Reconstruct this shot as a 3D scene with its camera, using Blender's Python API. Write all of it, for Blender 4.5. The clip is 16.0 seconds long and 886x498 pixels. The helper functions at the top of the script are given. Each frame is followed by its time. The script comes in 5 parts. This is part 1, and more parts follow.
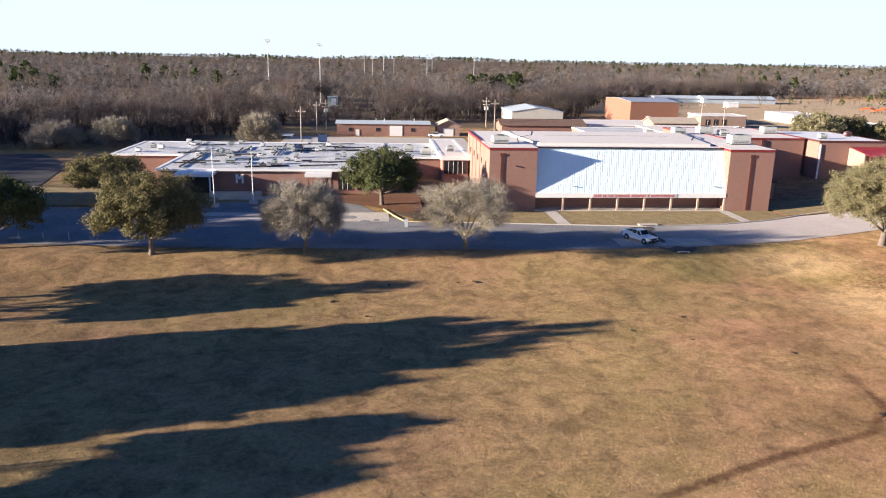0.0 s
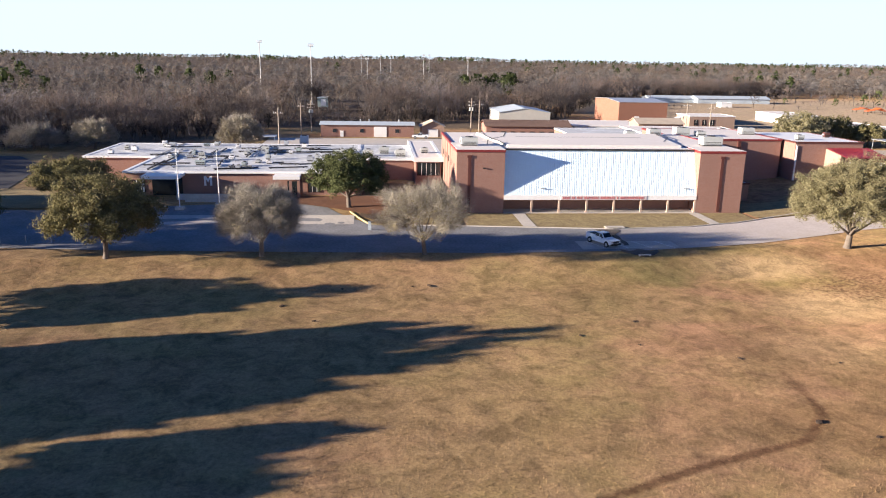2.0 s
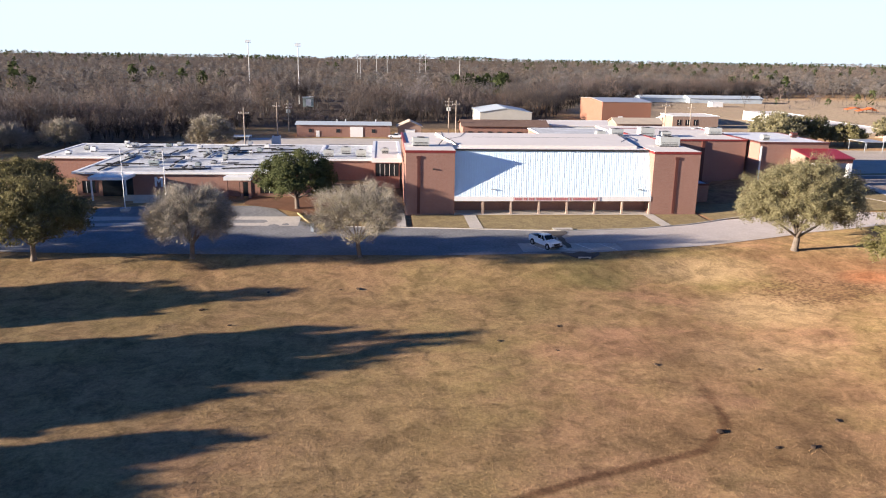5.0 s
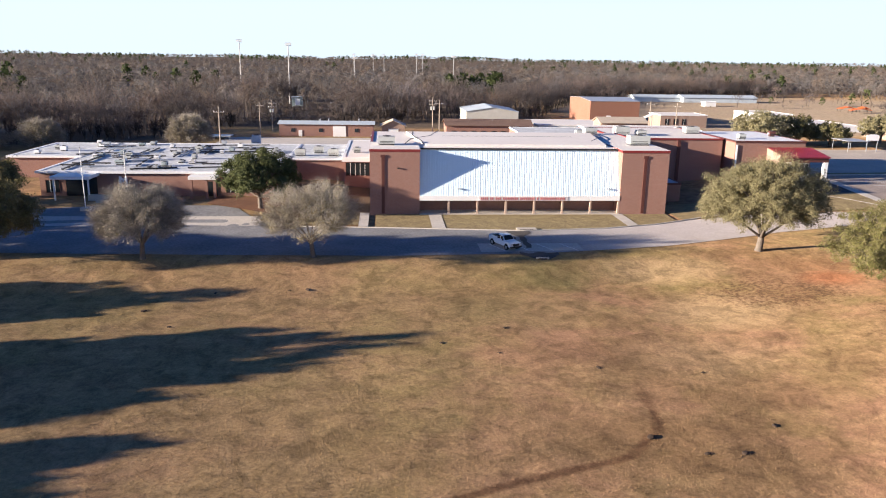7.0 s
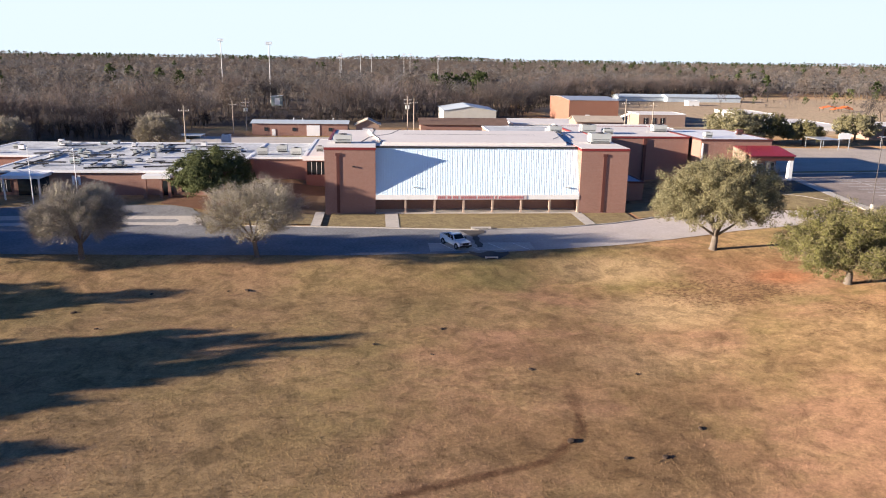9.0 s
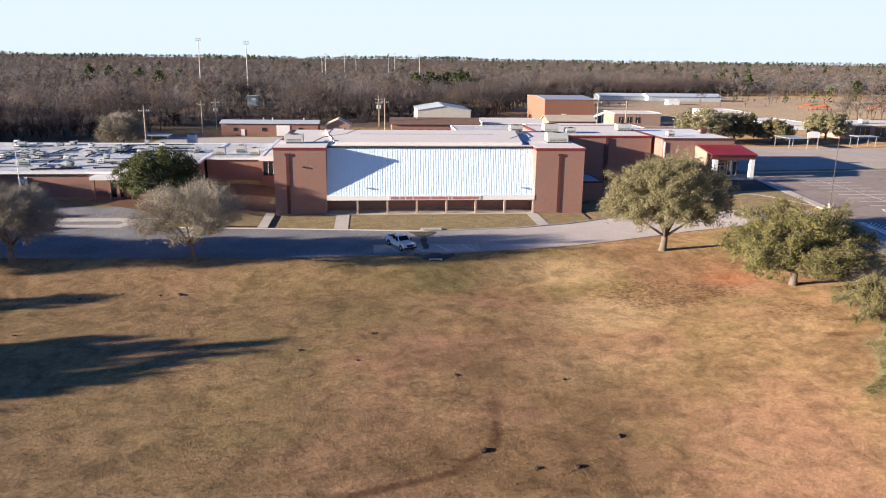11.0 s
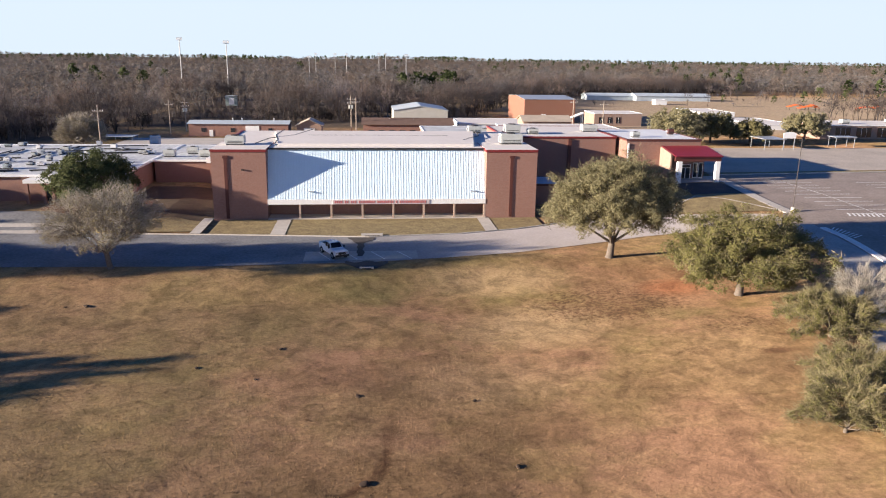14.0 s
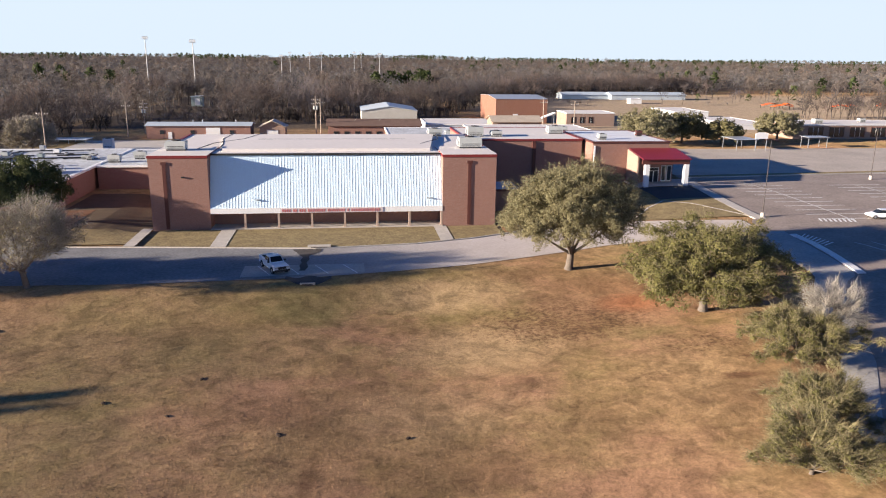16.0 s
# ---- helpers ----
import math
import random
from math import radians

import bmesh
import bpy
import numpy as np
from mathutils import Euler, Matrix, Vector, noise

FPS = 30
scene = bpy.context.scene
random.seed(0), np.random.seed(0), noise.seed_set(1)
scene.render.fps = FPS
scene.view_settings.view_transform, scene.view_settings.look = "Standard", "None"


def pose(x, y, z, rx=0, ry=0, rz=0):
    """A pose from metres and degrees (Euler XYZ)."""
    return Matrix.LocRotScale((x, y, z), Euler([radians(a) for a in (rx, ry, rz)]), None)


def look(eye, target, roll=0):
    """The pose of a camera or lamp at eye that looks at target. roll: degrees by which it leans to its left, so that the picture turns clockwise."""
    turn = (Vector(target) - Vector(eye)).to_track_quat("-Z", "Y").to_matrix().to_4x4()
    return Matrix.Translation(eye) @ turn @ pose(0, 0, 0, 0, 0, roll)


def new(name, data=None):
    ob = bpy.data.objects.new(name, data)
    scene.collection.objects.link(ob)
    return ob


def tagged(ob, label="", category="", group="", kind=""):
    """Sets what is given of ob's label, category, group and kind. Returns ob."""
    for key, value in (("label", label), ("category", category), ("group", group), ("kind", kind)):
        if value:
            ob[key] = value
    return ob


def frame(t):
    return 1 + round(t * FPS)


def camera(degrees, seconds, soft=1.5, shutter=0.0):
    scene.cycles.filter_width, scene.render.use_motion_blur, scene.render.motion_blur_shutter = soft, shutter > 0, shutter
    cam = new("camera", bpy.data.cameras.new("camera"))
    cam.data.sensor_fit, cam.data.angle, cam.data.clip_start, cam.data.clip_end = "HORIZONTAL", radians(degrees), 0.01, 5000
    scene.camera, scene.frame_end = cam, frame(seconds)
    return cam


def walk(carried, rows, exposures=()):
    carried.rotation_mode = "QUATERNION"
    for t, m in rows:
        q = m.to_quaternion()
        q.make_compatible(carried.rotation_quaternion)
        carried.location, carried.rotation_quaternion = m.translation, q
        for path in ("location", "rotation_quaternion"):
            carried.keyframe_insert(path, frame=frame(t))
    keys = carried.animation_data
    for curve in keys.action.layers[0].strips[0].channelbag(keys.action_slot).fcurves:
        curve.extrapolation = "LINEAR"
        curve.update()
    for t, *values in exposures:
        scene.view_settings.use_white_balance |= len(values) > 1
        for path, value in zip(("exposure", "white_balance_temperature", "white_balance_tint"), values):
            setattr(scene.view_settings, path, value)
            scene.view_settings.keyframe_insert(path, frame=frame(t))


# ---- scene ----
cam = camera(61.7, 16.0, soft=1.1)
PATH = [
    (0, (-0.362, -0.455, 26.816), (-0.18, 1.473, 26.316), 1.1),
    (0.5, (1.094, -0.37, 26.855), (1.274, 1.558, 26.355), 1.1),
    (1, (2.659, -0.328, 26.964), (2.839, 1.6, 26.463), 1.1),
    (1.5, (4.285, -0.269, 27.085), (4.462, 1.659, 26.585), 1.0),
    (2, (5.993, -0.077, 27.176), (6.168, 1.851, 26.676), 1.0),
    (2.5, (7.613, 0.045, 27.264), (7.787, 1.974, 26.763), 1.0),
    (3, (9.249, 0.133, 27.326), (9.42, 2.061, 26.826), 1.0),
    (3.5, (10.897, 0.261, 27.374), (11.067, 2.19, 26.874), 1.0),
    (4, (12.571, 0.442, 27.361), (12.738, 2.371, 26.86), 1.0),
    (6.5, (20.913, 1.627, 27.065), (21.07, 3.557, 26.564), 0.9),
    (7, (22.586, 1.943, 26.979), (22.741, 3.873, 26.478), 0.9),
    (7.5, (24.187, 2.234, 26.864), (24.341, 4.164, 26.364), 0.8),
    (8, (25.792, 2.552, 26.718), (25.951, 4.482, 26.218), 0.9),
    (8.5, (27.44, 2.869, 26.576), (27.607, 4.798, 26.077), 0.9),
    (9, (29.112, 3.174, 26.5), (29.284, 5.103, 26.0), 0.9),
    (11.5, (37.51, 5.01, 26.34), (37.709, 6.936, 25.84), 0.8),
    (12, (39.178, 5.491, 26.309), (39.379, 7.418, 25.809), 0.8),
    (12.5, (40.773, 6.094, 26.27), (40.975, 8.02, 25.77), 0.8),
    (13, (42.234, 6.863, 26.219), (42.435, 8.789, 25.719), 0.8),
    (13.5, (43.632, 7.846, 26.171), (43.831, 9.772, 25.671), 0.8),
    (14, (44.959, 8.969, 26.142), (45.157, 10.895, 25.642), 0.8),
    (14.5, (46.256, 10.269, 26.181), (46.457, 12.195, 25.68), 0.8),
    (15, (47.489, 11.748, 26.256), (47.699, 13.673, 25.754), 0.7),
    (15.5, (48.671, 13.346, 26.299), (48.901, 15.269, 25.797), 0.7),
    (16, (49.754, 14.988, 26.376), (50.002, 16.908, 25.873), 0.7),
]
walk(cam, [(t, look(eye, target, roll)) for t, eye, target, roll in PATH], exposures=[(0, 1.85), (8, 1.79), (16, 1.62)])


# ---- world and sun ----
SUN_AZ, SUN_EL = 9.6, 11.1          # shadows run along +x, ten degrees towards +y
sun_from = Vector((-math.cos(radians(SUN_AZ)) * math.cos(radians(SUN_EL)), -math.sin(radians(SUN_AZ)) * math.cos(radians(SUN_EL)), math.sin(radians(SUN_EL))))
world = bpy.data.worlds.new("sky")
scene.world = world
world.use_nodes = True
wn = world.node_tree.nodes
sky = wn.new("ShaderNodeTexSky")
sky.sky_type, sky.sun_disc = "NISHITA", False
sky.sun_elevation = radians(SUN_EL)
sky.sun_rotation = math.atan2(sun_from.x, sun_from.y)
sky.air_density, sky.dust_density, sky.ozone_density = 0.5, 0.0, 6.5
wn["Background"].inputs["Strength"].default_value = 0.06
# a low layer of pale winter haze all round the horizon, thinning out with height
wl = world.node_tree.links
way_in = wn.new("ShaderNodeTexCoord")
parts = wn.new("ShaderNodeSeparateXYZ")
wl.new(way_in.outputs["Generated"], parts.inputs[0])
thin = wn.new("ShaderNodeMapRange")
thin.interpolation_type = "SMOOTHERSTEP"
thin.inputs["From Min"].default_value, thin.inputs["From Max"].default_value = 0.04, 0.27
thin.inputs["To Min"].default_value, thin.inputs["To Max"].default_value = 1.0, 0.0
wl.new(parts.outputs["Z"], thin.inputs["Value"])
haze = wn.new("ShaderNodeMix")
haze.data_type = "RGBA"
haze.inputs["B"].default_value = (4.15, 4.8, 5.5, 1)
wl.new(thin.outputs[0], haze.inputs["Factor"])
wl.new(sky.outputs["Color"], haze.inputs["A"])
wl.new(haze.outputs["Result"], wn["Background"].inputs["Color"])
sun_data = bpy.data.lights.new("sun", "SUN")
sun_data.energy, sun_data.angle, sun_data.color = 5.0, radians(0.6), (1.0, 0.85, 0.70)
sun_ob = new("sun", sun_data)
sun_ob.matrix_world = look(sun_from * 200, (0, 0, 0))


# ---- materials ----
def mat(name, color, rough=0.8, var=0.25, scale=1.0, fine=None, bump=0.0, metal=0.0, tint=None, island=0.0, spec=0.3, tone=False):
    """A surface with a base colour, broad stains (scale per metre), fine grain and relief."""
    m = bpy.data.materials.new(name)
    m.use_nodes = True
    n, l = m.node_tree.nodes, m.node_tree.links
    p = n["Principled BSDF"]
    p.inputs["Roughness"].default_value, p.inputs["Metallic"].default_value = rough, metal
    p.inputs["Specular IOR Level"].default_value = spec
    geo = n.new("ShaderNodeNewGeometry")
    big = n.new("ShaderNodeTexNoise")
    big.inputs["Scale"].default_value, big.inputs["Detail"].default_value, big.inputs["Roughness"].default_value = scale, 6, 0.65
    small = n.new("ShaderNodeTexNoise")
    small.inputs["Scale"].default_value, small.inputs["Detail"].default_value = fine or scale * 14, 4
    for t in (big, small):
        l.new(geo.outputs["Position"], t.inputs["Vector"])
    add = n.new("ShaderNodeMath")
    add.operation = "ADD"
    l.new(big.outputs["Fac"], add.inputs[0])
    l.new(small.outputs["Fac"], add.inputs[1])
    ramp = n.new("ShaderNodeMapRange")
    ramp.inputs["From Min"].default_value, ramp.inputs["From Max"].default_value = 0.65, 1.35
    l.new(add.outputs[0], ramp.inputs["Value"])
    mix = n.new("ShaderNodeMix")
    mix.data_type = "RGBA"
    c = Vector(color)
    other = Vector(tint) if tint else c * (1 + var)
    mix.inputs["A"].default_value = (*(c * (1 - var)), 1)
    mix.inputs["B"].default_value = (*other, 1)
    l.new(ramp.outputs[0], mix.inputs["Factor"])
    out = mix.outputs["Result"]
    if island:
        hsv = n.new("ShaderNodeHueSaturation")
        mr = n.new("ShaderNodeMapRange")
        mr.inputs["To Min"].default_value, mr.inputs["To Max"].default_value = 1 - island, 1 + island
        l.new(geo.outputs["Random Per Island"], mr.inputs["Value"])
        l.new(mr.outputs[0], hsv.inputs["Value"])
        l.new(out, hsv.inputs["Color"])
        out = hsv.outputs["Color"]
    if tone:
        at = n.new("ShaderNodeAttribute")
        at.attribute_name = "tone"
        hue = n.new("ShaderNodeMix")
        hue.data_type, hue.blend_type = "RGBA", "MULTIPLY"
        hue.inputs["Factor"].default_value = 1.0
        l.new(out, hue.inputs["A"])
        l.new(at.outputs["Color"], hue.inputs["B"])
        out = hue.outputs["Result"]
    l.new(out, p.inputs["Base Color"])
    if bump:
        b = n.new("ShaderNodeBump")
        b.inputs["Strength"].default_value, b.inputs["Distance"].default_value = 1.0, bump
        l.new(small.outputs["Fac"], b.inputs["Height"])
        l.new(b.outputs["Normal"], p.inputs["Normal"])
    return m


def leaf_mat(name, color, var=0.35, through_light=0.25):
    m = mat(name, color, 0.75, var, 0.35, 2.0, island=0.2, spec=0.1)
    n, l = m.node_tree.nodes, m.node_tree.links
    p, o = n["Principled BSDF"], n["Material Output"]
    tr = n.new("ShaderNodeBsdfTranslucent")
    l.new(p.inputs["Base Color"].links[0].from_socket, tr.inputs["Color"])
    mx = n.new("ShaderNodeMixShader")
    mx.inputs[0].default_value = through_light
    l.new(p.outputs[0], mx.inputs[1])
    l.new(tr.outputs[0], mx.inputs[2])
    l.new(mx.outputs[0], o.inputs["Surface"])
    return m


def brick_mat(name, c1, c2, mortar):
    """Brick courses of 0.2 x 0.067 m that run round the walls, with stains."""
    m = mat(name, c1, 0.9, 0.2, 0.25, 3.0)
    n, l = m.node_tree.nodes, m.node_tree.links
    p = n["Principled BSDF"]
    stain = p.inputs["Base Color"].links[0].from_socket
    geo = n.new("ShaderNodeNewGeometry")
    sep = n.new("ShaderNodeSeparateXYZ")
    l.new(geo.outputs["Position"], sep.inputs[0])
    s = n.new("ShaderNodeMath")
    l.new(sep.outputs["X"], s.inputs[0])
    l.new(sep.outputs["Y"], s.inputs[1])
    com = n.new("ShaderNodeCombineXYZ")
    l.new(s.outputs[0], com.inputs["X"])
    l.new(sep.outputs["Z"], com.inputs["Y"])
    br = n.new("ShaderNodeTexBrick")
    br.inputs["Scale"].default_value = 1.0
    br.inputs["Brick Width"].default_value, br.inputs["Row Height"].default_value, br.inputs["Mortar Size"].default_value = 0.3, 0.1, 0.008
    br.inputs["Color1"].default_value, br.inputs["Color2"].default_value, br.inputs["Mortar"].default_value = (*c1, 1), (*c2, 1), (*mortar, 1)
    l.new(com.outputs[0], br.inputs["Vector"])
    mx = n.new("ShaderNodeMix")
    mx.data_type = "RGBA"
    mx.inputs["Factor"].default_value = 0.45
    l.new(br.outputs["Color"], mx.inputs["A"])
    l.new(stain, mx.inputs["B"])
    l.new(mx.outputs["Result"], p.inputs["Base Color"])
    return m


M_BRICK = brick_mat("brick", (0.27, 0.143, 0.112), (0.335, 0.19, 0.15), (0.36, 0.28, 0.24))
M_BRICK2 = brick_mat("orange brick", (0.26, 0.118, 0.08), (0.23, 0.108, 0.072), (0.3, 0.22, 0.17))
M_TANBRICK = brick_mat("tan brick", (0.33, 0.225, 0.175), (0.29, 0.2, 0.155), (0.38, 0.33, 0.29))
M_DOWNPIPE = mat("brown downpipe paint", (0.1, 0.036, 0.03), 0.5, 0.2, 1.0)
M_REDTRIM = mat("red painted trim", (0.2, 0.03, 0.03), 0.5, 0.2, 0.8)
M_REDROOF = mat("red metal roof", (0.17, 0.02, 0.032), 0.4, 0.15, 0.6)
M_WHITE = mat("white painted metal", (0.82, 0.82, 0.81), 0.45, 0.06, 0.5)
M_WHITEROOF = mat("cool white ribbed metal roof", (0.68, 0.84, 0.94), 0.45, 0.05, 0.35)
M_MEMBRANE = mat("pale roof membrane", (0.72, 0.675, 0.635), 0.8, 0.07, 0.12, 1.5)
M_MEMBRANE2 = mat("patched grey roof membrane", (0.53, 0.55, 0.565), 0.8, 0.4, 0.25, 1.6)
M_TAR = mat("black roof sealant", (0.06, 0.06, 0.065), 0.7, 0.3, 1.0)
M_GREYMETAL = mat("galvanised steel", (0.5, 0.52, 0.54), 0.4, 0.2, 1.0, metal=0.5)
M_HVAC = mat("grey unit casing", (0.46, 0.48, 0.46), 0.55, 0.15, 1.2)
M_DARK = mat("dark recess", (0.03, 0.028, 0.027), 0.6, 0.3, 1.0)
M_GLASS = mat("dark window glass", (0.02, 0.025, 0.03), 0.08, 0.2, 1.0, spec=0.6)
M_ASPHALT = mat("worn asphalt", (0.215, 0.215, 0.22), 0.9, 0.35, 0.18, 2.5, 0.01)
# sunlight on the dusty east end is put into the road's colour
n, l = M_ASPHALT.node_tree.nodes, M_ASPHALT.node_tree.links
worn = M_ASPHALT.node_tree.nodes["Principled BSDF"].inputs["Base Color"].links[0].from_socket
place, split, run, dusty = n.new("ShaderNodeNewGeometry"), n.new("ShaderNodeSeparateXYZ"), n.new("ShaderNodeMapRange"), n.new("ShaderNodeMix")
dusty.data_type = "RGBA"
dusty.blend_type = "ADD"
run.inputs["From Min"].default_value, run.inputs["From Max"].default_value, run.inputs["To Max"].default_value = 40, 66, 0.85
# warm sunlit tone added over the worn asphalt
dusty.inputs["B"].default_value = (0.38, 0.31, 0.26, 1)
l.new(place.outputs["Position"], split.inputs[0])
l.new(split.outputs["X"], run.inputs["Value"])
l.new(run.outputs[0], dusty.inputs["Factor"])
l.new(worn, dusty.inputs["A"])
l.new(dusty.outputs["Result"], n["Principled BSDF"].inputs["Base Color"])
M_LOT = mat("brown grey asphalt", (0.31, 0.255, 0.22), 0.9, 0.3, 0.15, 2.5, 0.01)
M_GRAVEL = mat("pale gravel court", (0.46, 0.4, 0.34), 0.95, 0.25, 0.1, 2.0, 0.02)
M_WET = mat("wet stained asphalt", (0.075, 0.065, 0.06), 0.9, 0.3, 0.5, 4.0)
M_NEWASPHALT = mat("dark asphalt", (0.05, 0.05, 0.055), 0.85, 0.3, 0.3, 3.0, 0.01)
M_CONCRETE = mat("concrete", (0.5, 0.46, 0.41), 0.9, 0.2, 0.3, 3.0)
M_OLDCONC = mat("old concrete", (0.42, 0.4, 0.37), 0.9, 0.25, 0.3, 3.0)
M_LINE = mat("worn white line paint", (0.8, 0.79, 0.76), 0.8, 0.25, 1.5)
M_YELLOW = mat("faded yellow kerb paint", (0.5, 0.4, 0.2), 0.8, 0.25, 1.0)
M_MULCH = mat("brown mulch", (0.16, 0.075, 0.04), 0.95, 0.3, 0.6, 6.0, 0.05)
M_LAWN = mat("dry lawn", (0.279, 0.194, 0.099), 0.95, 0.5, 0.5, 4.0, 0.04, tint=(0.378, 0.297, 0.144))
# court ground: the low wing's shade is put into this dark colour
M_COURTSHADE = mat("leaf strewn ground darkened for shade", (0.101, 0.0706, 0.0432), 0.95, 0.35, 0.3, 4.0, 0.04)
M_BARK = mat("grey bark", (0.145, 0.12, 0.1), 0.95, 0.35, 2.0, 10.0)
M_TWIG = mat("pale twigs", (0.3, 0.272, 0.23), 0.95, 0.3, 0.3, 2.0, island=0.4)
M_WOOD = mat("bare winter wood", (0.178, 0.15, 0.14), 0.95, 0.25, 0.02, 0.3, island=0.15, tone=True)
M_FARWOOD = mat("far winter wood", (0.192, 0.168, 0.152), 0.95, 0.25, 0.01, 0.2, island=0.1, tone=True)
for m in (M_WOOD, M_FARWOOD):
    n, l = m.node_tree.nodes, m.node_tree.links
    veil, blend = n.new("ShaderNodeBsdfTranslucent"), n.new("ShaderNodeMixShader")
    blend.inputs[0].default_value = 0.38
    n["Principled BSDF"].inputs["Diffuse Roughness"].default_value = 0.8
    l.new(n["Principled BSDF"].inputs["Base Color"].links[0].from_socket, veil.inputs["Color"])
    l.new(n["Principled BSDF"].outputs[0], blend.inputs[1])
    l.new(veil.outputs[0], blend.inputs[2])
    l.new(blend.outputs[0], n["Material Output"].inputs["Surface"])
M_PINE = leaf_mat("pine needles", (0.05, 0.065, 0.025))
M_OAK = leaf_mat("olive oak leaves", (0.155, 0.14, 0.065))
M_OAKDARK = leaf_mat("dark oak leaves", (0.085, 0.098, 0.042))
M_OAKPALE = leaf_mat("pale winter oak leaves", (0.24, 0.21, 0.12))
M_OLIVE = leaf_mat("soft olive oak leaves", (0.3, 0.275, 0.16), 0.35, 0.5)
M_BUSHTWIG = mat("yellow brown shrub shoots", (0.19, 0.165, 0.09), 0.95, 0.3, 0.3, 2.0, island=0.5)
M_BUSH = leaf_mat("yellow green shrub leaves", (0.19, 0.18, 0.07), 0.4, 0.45)
M_PAINTWHITE = mat("white vehicle paint", (0.8, 0.81, 0.82), 0.25, 0.03, 0.5, spec=0.5)
M_TYRE = mat("tyre rubber", (0.02, 0.02, 0.02), 0.8, 0.2, 3.0)
M_CHROME = mat("alloy", (0.5, 0.5, 0.5), 0.3, 0.1, 2.0, metal=0.8)
M_LAMPPOLE = mat("dark bronze pole", (0.07, 0.06, 0.055), 0.5, 0.1, 1.0)
M_POLE = mat("weathered pole timber", (0.34, 0.29, 0.24), 0.9, 0.25, 1.0)
M_POLEMETAL = mat("grey steel pole", (0.42, 0.42, 0.42), 0.5, 0.1, 1.0, metal=0.3)
M_ORANGE = mat("orange plastic mesh", (0.75, 0.14, 0.03), 0.7, 0.15, 1.0)
M_TEAL = mat("teal tarpaulin", (0.05, 0.28, 0.36), 0.6, 0.2, 1.0)
M_BROWNROOF = mat("brown shingle roof", (0.17, 0.11, 0.085), 0.9, 0.3, 0.5, 4.0)
M_TANROOF = mat("tan metal roof", (0.5, 0.42, 0.33), 0.6, 0.2, 0.5)
M_BLUEMETAL = mat("pale blue steel roof", (0.5, 0.56, 0.6), 0.5, 0.15, 0.3)
M_SIGN = mat("red sign lettering", (0.5, 0.17, 0.17), 0.6, 0.1, 1.0)


# ---- mesh helpers ----
def box(bm, x0, x1, y0, y1, z0, z1):
    v = [bm.verts.new((x, y, z)) for z in (z0, z1) for x, y in ((x0, y0), (x1, y0), (x1, y1), (x0, y1))]
    for f in ((3, 2, 1, 0), (4, 5, 6, 7), (0, 1, 5, 4), (1, 2, 6, 5), (2, 3, 7, 6), (3, 0, 4, 7)):
        bm.faces.new([v[i] for i in f])
    return bm


def boxed(*boxes):
    bm = bmesh.new()
    for b in boxes:
        box(bm, *b)
    return bm


def prism(outline, lo, hi, axis="z"):
    """An outline of 2D points extruded along an axis."""
    bm = bmesh.new()
    put = {"z": lambda a, b, c: (a, b, c), "y": lambda a, b, c: (a, c, b), "x": lambda a, b, c: (c, a, b)}[axis]
    r0 = [bm.verts.new(put(a, b, lo)) for a, b in outline]
    r1 = [bm.verts.new(put(a, b, hi)) for a, b in outline]
    n = len(outline)
    bm.faces.new(r0)
    bm.faces.new(r1)
    for i in range(n):
        bm.faces.new((r0[i], r0[(i + 1) % n], r1[(i + 1) % n], r1[i]))
    bmesh.ops.recalc_face_normals(bm, faces=bm.faces)
    return bm


def tube(points, radii, sides=8, bm=None):
    bm = bm or bmesh.new()
    rings = []
    for i, p in enumerate(points):
        p = Vector(p)
        a = Vector(points[min(i + 1, len(points) - 1)]) - Vector(points[max(i - 1, 0)])
        q = a.to_track_quat("Z", "Y")
        r = radii[i] if isinstance(radii, (list, tuple)) else radii
        rings.append([bm.verts.new(p + q @ Vector((r * math.cos(k * math.tau / sides), r * math.sin(k * math.tau / sides), 0))) for k in range(sides)])
    for a, b in zip(rings, rings[1:]):
        for k in range(sides):
            bm.faces.new((a[k], a[(k + 1) % sides], b[(k + 1) % sides], b[k]))
    bm.faces.new(rings[0][::-1])
    bm.faces.new(rings[-1])
    return bm


def mesh_of(name, bm, material):
    me = bpy.data.meshes.new(name)
    bm.normal_update()
    bm.to_mesh(me)
    bm.free()
    me.materials.append(material)
    return me


def thing(name, x=0, y=0, z=0, label="", category="", group="", kind="", rz=0):
    ob = new(name)
    ob.empty_display_size = 0.2
    ob.matrix_basis = pose(x, y, z, 0, 0, rz)
    return tagged(ob, label, category, group, kind)


def part(name, bm, material, parent, label="", m=None):
    """Links a bmesh as one mesh under a thing or part, in the parent's own coordinates."""
    ob = new(name, mesh_of(name, bm, material))
    ob.parent = parent
    if m is not None:
        ob.matrix_basis = m
    return tagged(ob, label)


def share(name, me, parent, m):
    ob = new(name, me)
    ob.parent = parent
    ob.matrix_basis = m
    return ob


def single(name, bm, material, label="", category="", group="", kind="", m=None):
    ob = new(name, mesh_of(name, bm, material))
    if m is not None:
        ob.matrix_basis = m
    return tagged(ob, label, category, group, kind)


